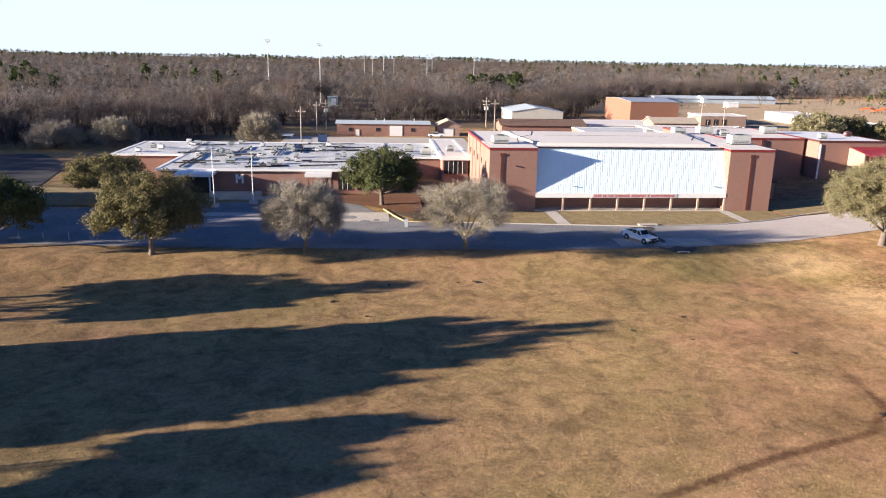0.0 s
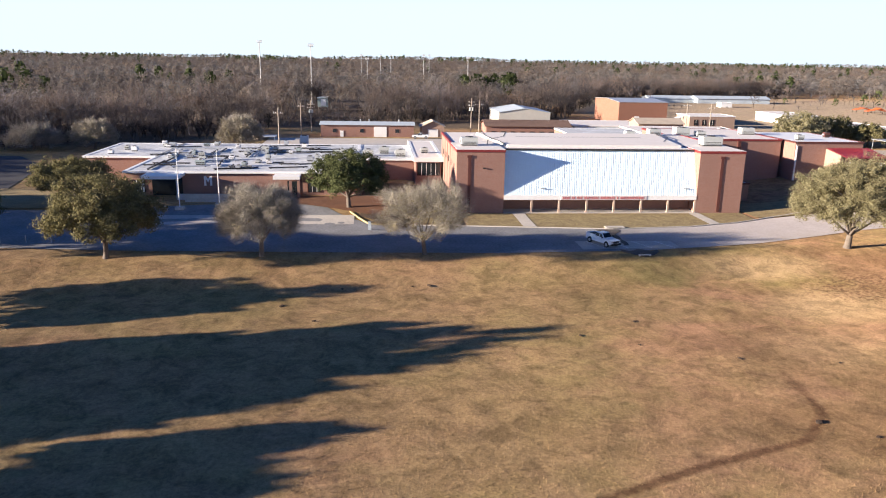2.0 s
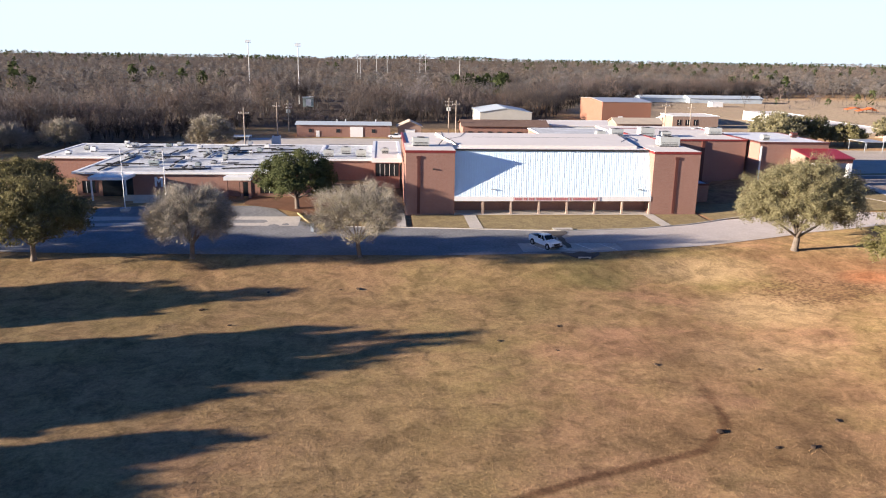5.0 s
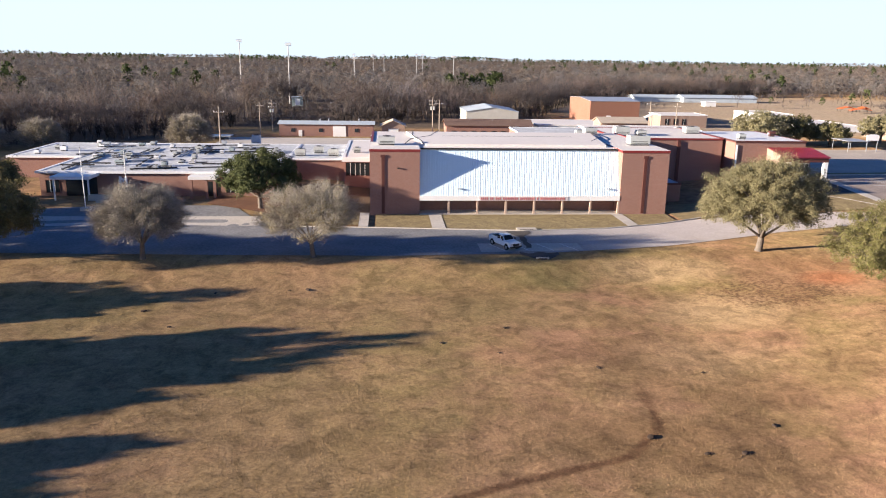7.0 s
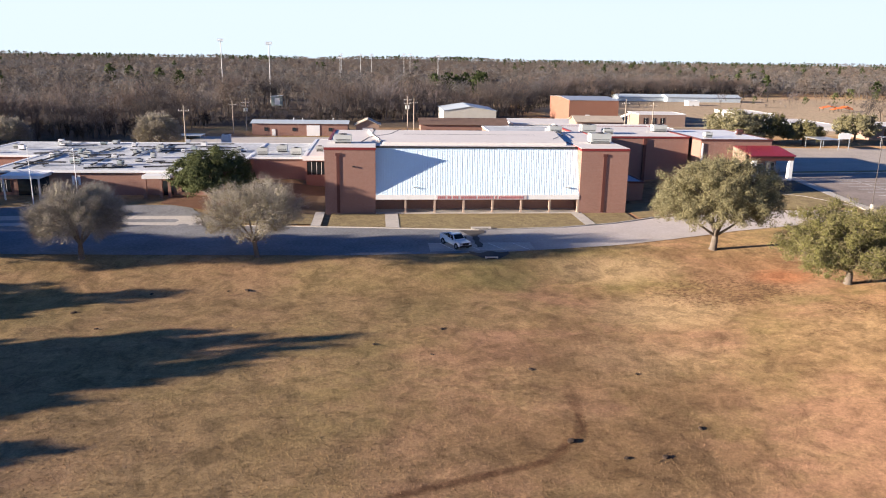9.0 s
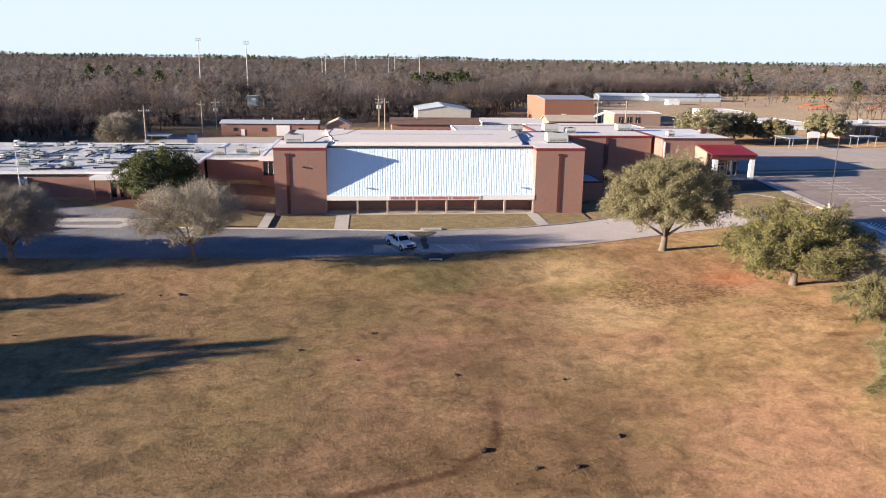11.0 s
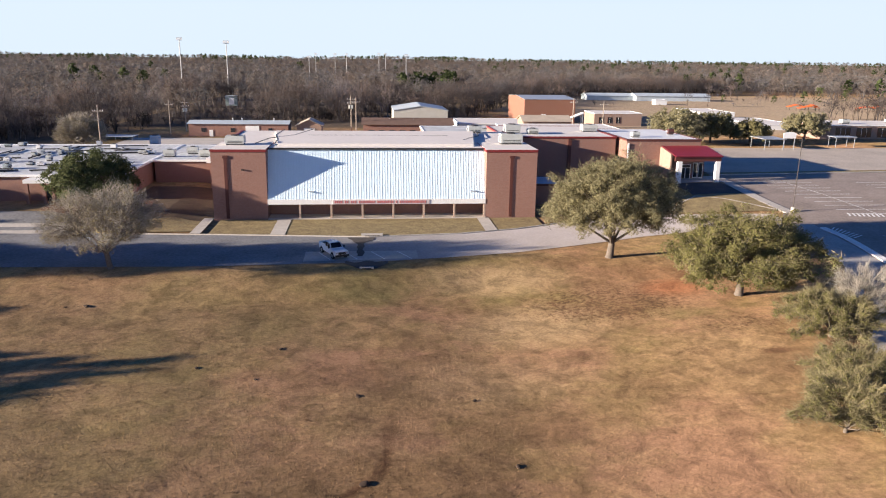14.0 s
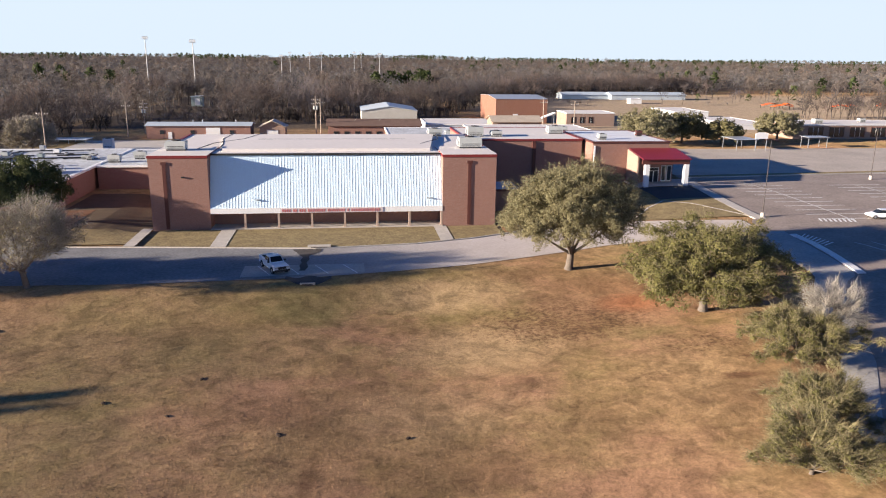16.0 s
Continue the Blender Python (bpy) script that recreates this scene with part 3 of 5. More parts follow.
MY0, MZ0, MY1, MZ1 = GF + 0.02, 3.35, 132.8, 11.2
mansard = gpart("mansard", prism([(MY0, MZ0), (MY1, MZ1), (MY1, MZ1 - 0.3), (MY0 + 0.3, MZ0 - 0.05)], TX0 + 0.01, TX1 - 0.01, "x"), M_WHITEROOF, "white ribbed metal mansard roof")
gpart("gutter", boxed((TX0 + 0.05, TX1 - 0.05, 132.5, 132.95, 11.2, 11.45)), M_DARK, "dark ridge gutter")
rib = bmesh.new()
L = math.hypot(MY1 - MY0, MZ1 - MZ0)
lo_ = [rib.verts.new((x, y, -0.02)) for y in (0, L) for x in (-0.06, 0.06)]
hi_ = [rib.verts.new((x, y, 0.022)) for y in (0, L) for x in (-0.025, 0.025)]
for f in ((0, 1, 5, 4), (3, 2, 6, 7), (2, 0, 4, 6), (1, 3, 7, 5), (4, 5, 7, 6)):
    rib.faces.new([(lo_ + hi_)[i] for i in f])
rib_mesh = mesh_of("seam", rib, M_WHITEROOF)
ang = math.degrees(math.atan2(MZ1 - MZ0, MY1 - MY0))
nrib = 82
for k in range(nrib):
    share("seam", rib_mesh, mansard, G @ pose(TX0 + 0.2 + (TX1 - TX0 - 0.4) * k / (nrib - 1), MY0, MZ0, ang))
gpart("fascia", boxed((TX0 + 0.01, TX1 - 0.01, GF - 0.06, GF + 0.25, 2.55, 3.38)), M_WHITE, "white fascia band over the porch")
sign = gpart("sign_panel", boxed((39.1, 55.0, GF - 0.12, GF - 0.062, 2.6, 3.3)), mat("pale sign panel", (0.62, 0.55, 0.55), 0.6, 0.1), "pale sign with worn red lettering")
x = 39.4
for count in (4, 2, 3, 8, 8, 1, 13):
    for k in range(count):
        gpart("letter_bar", boxed((x, x + 0.24, GF - 0.15, GF - 0.122, 2.74, 3.14)), M_SIGN, "worn red lettering", sign)
        x += 0.345
    x += 0.28
gpart("soffit", boxed((TX0, TX1, GF + 0.32, 136.2, 2.6, 2.75)), M_WHITE)
gpart("porch_floor", boxed((TX0, TX1, GF - 0.3, 136.2, -0.3, 0.24)), M_CONCRETE)
gpart("porch_wall", boxed((TX0, TX1, 136.05, 136.2, 0.24, 2.6)), mat("maroon porch wall", (0.14, 0.045, 0.04), 0.8, 0.2, 0.5))
col_bm = boxed((-0.16, 0.16, -0.16, 0.16, 0, 2.4), (-0.22, 0.22, -0.22, 0.22, 0, 0.12))
col_mesh = mesh_of("column", col_bm, mat("dusty column paint", (0.42, 0.32, 0.26), 0.8, 0.15))
for k in range(7):
    share("column", col_mesh, gym, G @ pose(33.75 + 5.09 * k, GF + 0.15, 0.24))
door_mesh = mesh_of("door", boxed((-0.95, -0.03, -0.05, 0, 0, 2.1), (0.03, 0.95, -0.05, 0, 0, 2.1)), mat("dark red door paint", (0.16, 0.025, 0.03), 0.5, 0.1))
for x in (31.0, 41.5, 46.5, 51.7, 62.0):
    share("door", door_mesh, gym, G @ pose(x, 136.04, 0.25))
for x in (22.25, 68.7):
    pipe = gpart("downpipe", boxed((x - 0.26, x + 0.26, GF - 0.1, GF - 0.01, 0.3, 10.1)), M_DOWNPIPE, "dark brown boxed downpipe")
    gpart("scupper_head", boxed((x - 0.42, x + 0.42, GF - 0.15, GF - 0.012, 10.1, 10.55)), M_DOWNPIPE, "", pipe)
gpart("floodlight", boxed((24.7, 25.1, GF - 0.22, GF - 0.01, 8.15, 8.35)), M_DARK)
for x in (35.6, 62.4):
    bm = boxed((x - 0.45, x + 0.45, 130.05, 130.6, 4.55, 4.66))
    gpart("snow_vent", bm, M_GREYMETAL)
for y in (134, 139.5, 145, 150.5, 156):
    gpart("louvre", boxed((GX0 - 0.05, GX0 + 0.04, y, y + 0.9, 7.4, 8.5)), M_DARK)
    gpart("control_joint", boxed((GX0 - 0.02, GX0 + 0.04, y + 2.8, y + 2.9, 0, GTOP - 0.1)), M_DOWNPIPE)
for pts in ([(26.2, 136), (27.5, 144), (31.5, 150), (34, 161)], [(29.5, 135.5), (29.2, 142), (28.0, 150), (28.5, 160)], [(34, 149.5), (60, 149.5)], [(62, 142), (66, 150), (66.5, 160)]):
    bm = bmesh.new()
    for (ax, ay), (bx, by) in zip(pts, pts[1:]):
        d = Vector((bx - ax, by - ay, 0))
        s = Vector((-d.y, d.x, 0)).normalized() * 0.08
        vs = [bm.verts.new((q[0] + sg * s.x, q[1] + sg * s.y, GTOP + 0.78)) for q, sg in (((ax, ay), -1), ((bx, by), -1), ((bx, by), 1), ((ax, ay), 1))]
        bm.faces.new(vs)
    ext = bmesh.ops.extrude_face_region(bm, geom=bm.faces[:])
    for v in ext["geom"]:
        if isinstance(v, bmesh.types.BMVert):
            v.co.z -= 0.1
    bmesh.ops.recalc_face_normals(bm, faces=bm.faces)
    gpart("roof_seam", bm, M_TAR, "black sealed roof seam")


def hvac(x, y, z, w, d, h, rz=0, label="grey rooftop air conditioning unit", m=None):
    t = thing("rooftop_unit", x, y, z, label, "air conditioner", "rooftop units", rz=rz)
    part("curb", boxed((-w / 2 + 0.1, w / 2 - 0.1, -d / 2 + 0.1, d / 2 - 0.1, 0, 0.25)), M_TAR, t)
    part("casing", boxed((-w / 2, w / 2, -d / 2, d / 2, 0.25, h)), m or M_HVAC, t)
    part("fan_cowl", tube([(0, 0, h), (0, 0, h + 0.12)], min(w, d) * 0.33, 12), M_DARK, t)
    part("intake", boxed((-w / 2 - 0.25, -w / 2 - 0.002, -d * 0.3, d * 0.3, 0.5, h * 0.75)), M_GREYMETAL, t)
    for k in range(2):
        part("louvre", boxed((-w * 0.4, w * 0.4, -d / 2 - 0.04, -d / 2 - 0.002, 0.4 + k * (h - 0.6) / 4, 0.48 + k * (h - 0.6) / 4)), M_DARK, t)
    return t


hvac(22.9, 136.6, GTOP + 0.45, 3.0, 2.2, 1.5)
hvac(70.0, 138.6, GTOP + 0.45, 3.8, 2.4, 1.8)
hvac(66.5, 159.5, GTOP + 0.3, 2.6, 2.0, 1.4)
hvac(75.6, 166.5, 10.55, 3.2, 2.6, 2.0)

# ---- brick wings beside the gymnasium ----


def wing(name, x0, x1, y0, y1, z0, z1, brick, label, trim, roof=None, fascia=0.35, over=0.15):
    t = thing(name, (x0 + x1) / 2, (y0 + y1) / 2, z0, label, "building")
    T = Matrix.Translation((-(x0 + x1) / 2, -(y0 + y1) / 2, -z0))

    def p(nm, bm, m, lab="", par=None):
        bm.transform(T)
        return part(nm, bm, m, par or t, lab)
    p("wall", boxed((x0, x1, y0, y1, z0, z1)), brick)
    p("fascia", boxed((x0 - over, x1 + over, y0 - over, y0 + 0.2, z1, z1 + fascia), (x0 - over, x1 + over, y1 - 0.2, y1 + over, z1, z1 + fascia), (x0 - over, x0 + 0.2, y0 + 0.2, y1 - 0.2, z1, z1 + fascia), (x1 - 0.2, x1 + over, y0 + 0.2, y1 - 0.2, z1, z1 + fascia)), trim)
    p("roof", boxed((x0 + 0.2, x1 - 0.2, y0 + 0.2, y1 - 0.2, z1, z1 + fascia - 0.08)), roof or M_MEMBRANE)
    return t, p


def window(p, x0, x1, y, z0, z1, bars=3, par=None):
    """A window in a wall that faces -y: frame, glass and bars."""
    w = p("window", boxed((x0, x1, y - 0.08, y - 0.004, z0, z0 + 0.08), (x0, x1, y - 0.08, y - 0.004, z1 - 0.08, z1), (x0, x0 + 0.08, y - 0.08, y - 0.004, z0 + 0.08, z1 - 0.08), (x1 - 0.08, x1, y - 0.08, y - 0.004, z0 + 0.08, z1 - 0.08)), M_DOWNPIPE)
    p("pane", boxed((x0 + 0.08, x1 - 0.08, y - 0.04, y - 0.006, z0 + 0.08, z1 - 0.08)), M_GLASS, "", w)
    for k in range(1, bars):
        xm = x0 + (x1 - x0) * k / bars
        p("glazing_bar", boxed((xm - 0.04, xm + 0.04, y - 0.07, y - 0.042, z0 + 0.08, z1 - 0.08)), M_WHITE, "", w)
    return w


rec, rp = wing("east_wing", 73.1, 96.4, 160, 185, -0.3, 10.3, M_BRICK, "tall red brick wing behind the gymnasium", M_REDTRIM)
rp("downpipe", boxed((86.2, 86.9, 159.7, 159.99, 0.5, 10.2)), M_DOWNPIPE)
sec, sp = wing("entrance_wing", 97.2, 112.8, 155.5, 178, 0.3, 10.3, M_BRICK, "red brick entrance wing with a white roof", M_DOWNPIPE, M_WHITE)
sp("downpipe", boxed((97.4, 97.7, 155.3, 155.49, 0.8, 9.8)), M_WHITE, "white downpipe")
ann, ap = wing("low_annex", 73.2, 80, 141, 150, -0.3, 3.6, M_BRICK, "low dark brick annex beside the gymnasium", M_DOWNPIPE, M_BLUEMETAL)
hvac(94, 172, 10.55, 3.2, 2.2, 1.6)
hvac(80, 166, 10.55, 2.2, 1.8, 1.2)
hvac(100.5, 160, 10.55, 1.6, 1.3, 1.1)
hvac(110.5, 166, 10.55, 1.3, 1.0, 1.2, label="small dark rooftop exhaust unit", m=M_DOWNPIPE)

# red roofed entrance
ent = thing("entrance_pavilion", 109, 152, 2.85, "brick entrance pavilion with a red metal shed roof", "entrance")
E0 = Matrix.Translation((-109, -152, -2.85))


def epart(nm, bm, m, lab="", par=None):
    bm.transform(E0)
    return part(nm, bm, m, par or ent, lab)


epart("side_wall", prism([(149.8, 2.7), (155.4, 2.7), (155.4, 9.15), (149.8, 8.35)], 104.3, 104.6, "x"), M_TANBRICK, "tan brick side wall")
epart("front_wall", boxed((104.6, 112.6, 152.6, 152.9, 2.7, 8.4)), M_BRICK)
red = epart("red_roof", prism([(147.9, 8.15), (155.45, 9.3), (155.45, 9.1), (147.9, 7.95)], 104.61, 114.2, "x"), M_REDROOF, "red standing seam metal roof")
for k in range(20):
    epart("seam", prism([(147.9, 8.155), (155.45, 9.305), (155.45, 9.35), (147.9, 8.2)], 104.8 + k * 0.48, 104.85 + k * 0.48, "x"), M_REDROOF, "", red)
epart("beam", boxed((104.61, 114.0, 148.2, 148.6, 7.1, 7.94)), M_DOWNPIPE)
for x in (105.6, 113.4):
    epart("column", boxed((x - 0.42, x + 0.42, 148.0, 148.84, 2.7, 7.1)), M_WHITE, "white square column")
d = epart("door", boxed((107.6, 109.8, 152.5, 152.59, 2.95, 5.9)), M_WHITE, "white framed double glass door")
for x0, x1 in ((107.75, 108.6), (108.8, 109.65)):
    epart("pane", boxed((x0, x1, 152.45, 152.498, 3.1, 5.2)), M_GLASS, "", d)
epart("transom", boxed((107.75, 109.65, 152.45, 152.498, 5.3, 5.8)), M_GLASS, "", d)
for x0 in (110.3, 111.4):
    w = epart("window", boxed((x0, x0 + 0.95, 152.5, 152.59, 3.2, 6.3)), M_WHITE, "white framed tall window")
    epart("pane", boxed((x0 + 0.12, x0 + 0.83, 152.45, 152.498, 3.35, 6.15)), M_GLASS, "", w)

# ---- low school building ----
low, lp = wing("low_school_wing", -41.3, 1.5, 143.6, 189, -0.3, 5.1, M_BRICK, "low brick school wing with a patched white roof", M_WHITE, M_MEMBRANE2, 0.4, 0.5)
low2, l2 = wing("west_school_wing", -56.5, -41.8, 165, 189, -0.3, 5.1, M_BRICK, "low brick school wing with a patched white roof", M_WHITE, M_MEMBRANE2, 0.4, 0.5)
low3, l3 = wing("court_wing", 2.1, 14, 163, 189, -0.3, 5.1, M_BRICK, "low brick wing at the back of the court", M_WHITE, M_MEMBRANE2, 0.35, 0.4)
link, lk = wing("glazed_link", 14.1, 19.6, 157.3, 189.5, -0.3, 5.6, M_BRICK, "glazed brick link beside the gymnasium", M_WHITE, M_MEMBRANE, 0.9, 0.5)
window(lk, 14.4, 19.4, 157.3, 2.6, 5.4, 5)
canopy = thing("entrance_canopy", -33, 141, 0.0, "flat pale canopy over a shaded school entrance", "canopy")
part("slab", boxed((-4.2, 2.6, -2.6, 2.5, 4.7, 5.25)), M_WHITE, canopy)
for x in (-3.8, 2.2):
    part("post", boxed((x - 0.12, x + 0.12, -2.3, -2.06, 0, 4.7)), M_WHITE, canopy)
part("doorway", boxed((-3.6, 2.0, 2.5, 2.58, 0.05, 4.4)), M_GLASS, canopy)
porch = thing("side_porch", -11, 142, 0, "small white roofed porch at a side door", "porch")
part("slab", boxed((-2.6, 2.4, -1.6, 1.5, 4.4, 5.0)), M_WHITE, porch)
for x in (-2.2, 0.6, 2.1):
    part("post", boxed((x - 0.25, x + 0.25, -1.4, -0.9, 0, 4.4)), M_BRICK, porch)
part("doorway", boxed((-0.3, 2.0, 1.5, 1.58, 0.05, 3.6)), M_GLASS, porch)
for x0, x1 in ((-40.3, -37.8), (-7.5, -4.8), (-3.8, -0.8)):
    window(lp, x0, x1, 143.6, 1.4, 3.8, 3)
emblem = thing("wall_emblem", -26.2, 143.5, 3.6, "pale letter shaped emblem on a brick wall", "sign")
part("plate", boxed((-0.75, -0.35, -0.06, 0, -0.9, 0.9), (0.35, 0.75, -0.06, 0, -0.9, 0.9)), M_WHITE, emblem)
part("chevron", prism([(-0.35, 0.9), (0, 0.35), (0.35, 0.9), (0.35, 0.3), (0, -0.25), (-0.35, 0.3)], -0.06, 0, "y"), M_WHITE, emblem)
single("planter_wall", boxed((-31, -21.5, 138.6, 139.2, 0.5, 1.9)), M_CONCRETE, "low pale concrete wall before the school", "wall")
single("planter_wall", boxed((-29, -19, 136.6, 137.0, 0.5, 1.4)), M_CONCRETE, "low pale concrete wall before the school", "wall")
rng = random.Random(5)
M_TEALUNIT = mat("weathered teal casing", (0.32, 0.38, 0.38), 0.6, 0.2, 1.0)
for k in range(54):
    x, y = rng.uniform(-53, 0), rng.uniform(147, 187)
    if x < -40.5 and y < 167:
        continue
    w = rng.uniform(0.7, 2.0)
    hvac(x, y, 5.42, w, rng.uniform(0.7, 1.5), rng.uniform(0.5, 1.15), rng.choice((0, 90, 180)), "weathered rooftop unit on the patched school roof", rng.choice((M_HVAC, M_HVAC, M_HVAC, M_GREYMETAL, M_WHITE, M_WHITE, M_TEALUNIT)))
for k in range(60):
    x, y = rng.uniform(-40, -3), rng.uniform(146, 186)
    ln = rng.uniform(3, 14)
    t = thing("roof_duct", x, y, 5.42, "dark sealed duct run on the school roof", "duct", "roof ducts", rz=rng.choice((0, 90, 90, 12)))
    part("duct", boxed((-ln / 2, min(ln / 2, 1.5), -0.12, 0.12, 0.1, 0.32)), rng.choice((M_TAR, M_GREYMETAL, M_DARK)), t)
    for bx in (-ln / 2 + 0.3, 0.5):
        part("bracket", boxed((bx, bx + 0.2, -0.15, 0.15, 0, 0.1)), M_DARK, t)
for k in range(3):
    hvac(4 + 3.6 * k, 168 + 5 * (k % 2), 5.4, 2.2, 1.6, 1.5)
hvac(16.5, 166, 6.42, 1.6, 1.3, 1.1)
hvac(-16.3, 232, 0, 2.4, 2.4, 3.2, label="tall blue grey cooling unit behind the school", m=M_BLUEMETAL)

# ---- trees ----


def segs_to_mesh(segs, sides=5):
    """Tapered limbs from a list of (p0, p1, r0, r1)."""
    P0, P1 = np.array([s[0] for s in segs], float), np.array([s[1] for s in segs], float)
    r0, r1 = np.array([s[2] for s in segs]), np.array([s[3] for s in segs])
    d = P1 - P0
    d /= np.linalg.norm(d, axis=1)[:, None] + 1e-9
    up = np.where(np.abs(d[:, 2:3]) > 0.9, np.array([[1.0, 0, 0]]), np.array([[0, 0, 1.0]]))
    u = np.cross(d, up)
    u /= np.linalg.norm(u, axis=1)[:, None] + 1e-9
    w = np.cross(d, u)
    a = np.arange(sides) * math.tau / sides
    ring = np.cos(a)[None, :, None] * u[:, None] + np.sin(a)[None, :, None] * w[:, None]
    v = np.concatenate([P0[:, None] + ring * r0[:, None, None], P1[:, None] + ring * r1[:, None, None]], 1)
    n_ = len(segs)
    base = (np.arange(n_) * 2 * sides)[:, None]
    tris = []
    for k in range(sides):
        k2 = (k + 1) % sides
        tris += [np.stack([base[:, 0] + k, base[:, 0] + k2, base[:, 0] + sides + k2], -1), np.stack([base[:, 0] + k, base[:, 0] + sides + k2, base[:, 0] + sides + k], -1)]
    return v.reshape(-1, 3), np.concatenate(tris)


def slivers(starts, ends, width, rs):
    """One thin triangle for each twig."""
    starts, ends = np.asarray(starts, float), np.asarray(ends, float)
    d = ends - starts
    s = np.cross(d, rs.normal(size=d.shape))
    s *= (width / 2) / (np.linalg.norm(s, axis=1)[:, None] + 1e-9)
    v = np.stack([starts - s, starts + s, ends], 1).reshape(-1, 3)
    return v, np.arange(len(v)).reshape(-1, 3)


def unit(v):
    return v / (np.linalg.norm(v, axis=-1, keepdims=True) + 1e-9)


def leaves(centres, facing, size, rs):
    """A bent leaf spray of two triangles at each centre, turned roughly towards facing."""
    n_ = len(centres)
    a = unit(np.cross(facing, rs.normal(size=(n_, 3))))
    b = unit(np.cross(facing, a))
    s = size * rs.uniform(0.6, 1.35, (n_, 1))
    v = np.stack([centres - a * s, centres + b * s * 0.55, centres + a * s, centres - b * s * 0.55 - facing * s * 0.35], 1).reshape(-1, 3)
    i = np.arange(n_)[:, None] * 4
    return v, np.concatenate([i + np.array([[0, 1, 2]]), i + np.array([[0, 2, 3]])])


def grow(rs, height, radius, low, clear, trunk_r, limbs, boughs, ragged):
    """Trunk, limbs and boughs that reach an uneven crown edge; returns limbs and the clumps along the boughs."""
    segs, clumps, ways = [], [], []
    top = np.array([rs.normal() * 0.2, rs.normal() * 0.2, clear])
    segs.append(((0, 0, -0.3), (top[0] * 0.3, top[1] * 0.3, 0.35), trunk_r * 1.5, trunk_r * 1.05))
    segs.append(((top[0] * 0.3, top[1] * 0.3, 0.35), top, trunk_r * 1.05, trunk_r * 0.85))
    cz = low + (height - low) * 0.42
    seed = rs.uniform(0, 50)
    nodes = []
    for k in range(limbs):
        az, el = k * 2.4 + rs.normal() * 0.2, rs.uniform(0.2, 1.4)
        end = np.array([math.cos(az) * math.cos(el) * radius * 0.5, math.sin(az) * math.cos(el) * radius * 0.5, clear + (height - clear) * 0.55 * math.sin(el)])
        mid = (top + end) / 2 + np.array([0, 0, rs.uniform(-0.3, 0.3)])
        r = trunk_r * rs.uniform(0.35, 0.55)
        segs += [(top, mid, r, r * 0.7), (mid, end, r * 0.7, r * 0.4)]
        nodes += [mid, end]
    nodes = np.array(nodes)
    for k in range(boughs):
        uz = 1 - 1.55 * (k + 0.5) / boughs
        az = k * 2.39996 + rs.normal() * 0.25
        w = math.sqrt(max(0.0, 1 - uz * uz))
        u = np.array([math.cos(az) * w, math.sin(az) * w, uz])
        reach = 0.84 + ragged * (noise.noise((u[0] * 1.7 + seed, u[1] * 1.7, u[2] * 1.7)) + 0.7 * noise.noise((u[0] * 4.5, u[1] * 4.5 + seed, u[2] * 4.5)))
        reach *= rs.choice([1.0, 1.0, 1.0, 0.82, 0.6]) * rs.uniform(0.92, 1.06)
        tip = np.array([0, 0, cz]) + u * np.array([radius, radius, height - cz if uz > 0 else cz - low]) * reach
        root = nodes[np.argmin(np.linalg.norm(nodes - (tip * 0.6 + np.array([0, 0, cz * 0.4])), axis=1))]
        kink = root * 0.45 + tip * 0.55 + rs.normal(size=3) * radius * 0.05 + np.array([0, 0, 0.04 * radius])
        r = trunk_r * 0.13 + 0.015
        segs += [(root, kink, r, r * 0.6), (kink, tip, r * 0.6, 0.012)]
        out = unit(unit(tip - kink) + u * 0.6)
        for q in (0.45, 0.7, 0.88, 1.0):
            clumps.append(kink + (tip - kink) * q + rs.normal(size=3) * radius * 0.07 * (1.2 - q * 0.7))
            ways.append(out)
    clumps = np.array(clumps)
    clumps[:, 2] = np.maximum(clumps[:, 2], low * 0.8 + rs.uniform(0, 0.6, len(clumps)))
    return segs, clumps, np.array(ways)


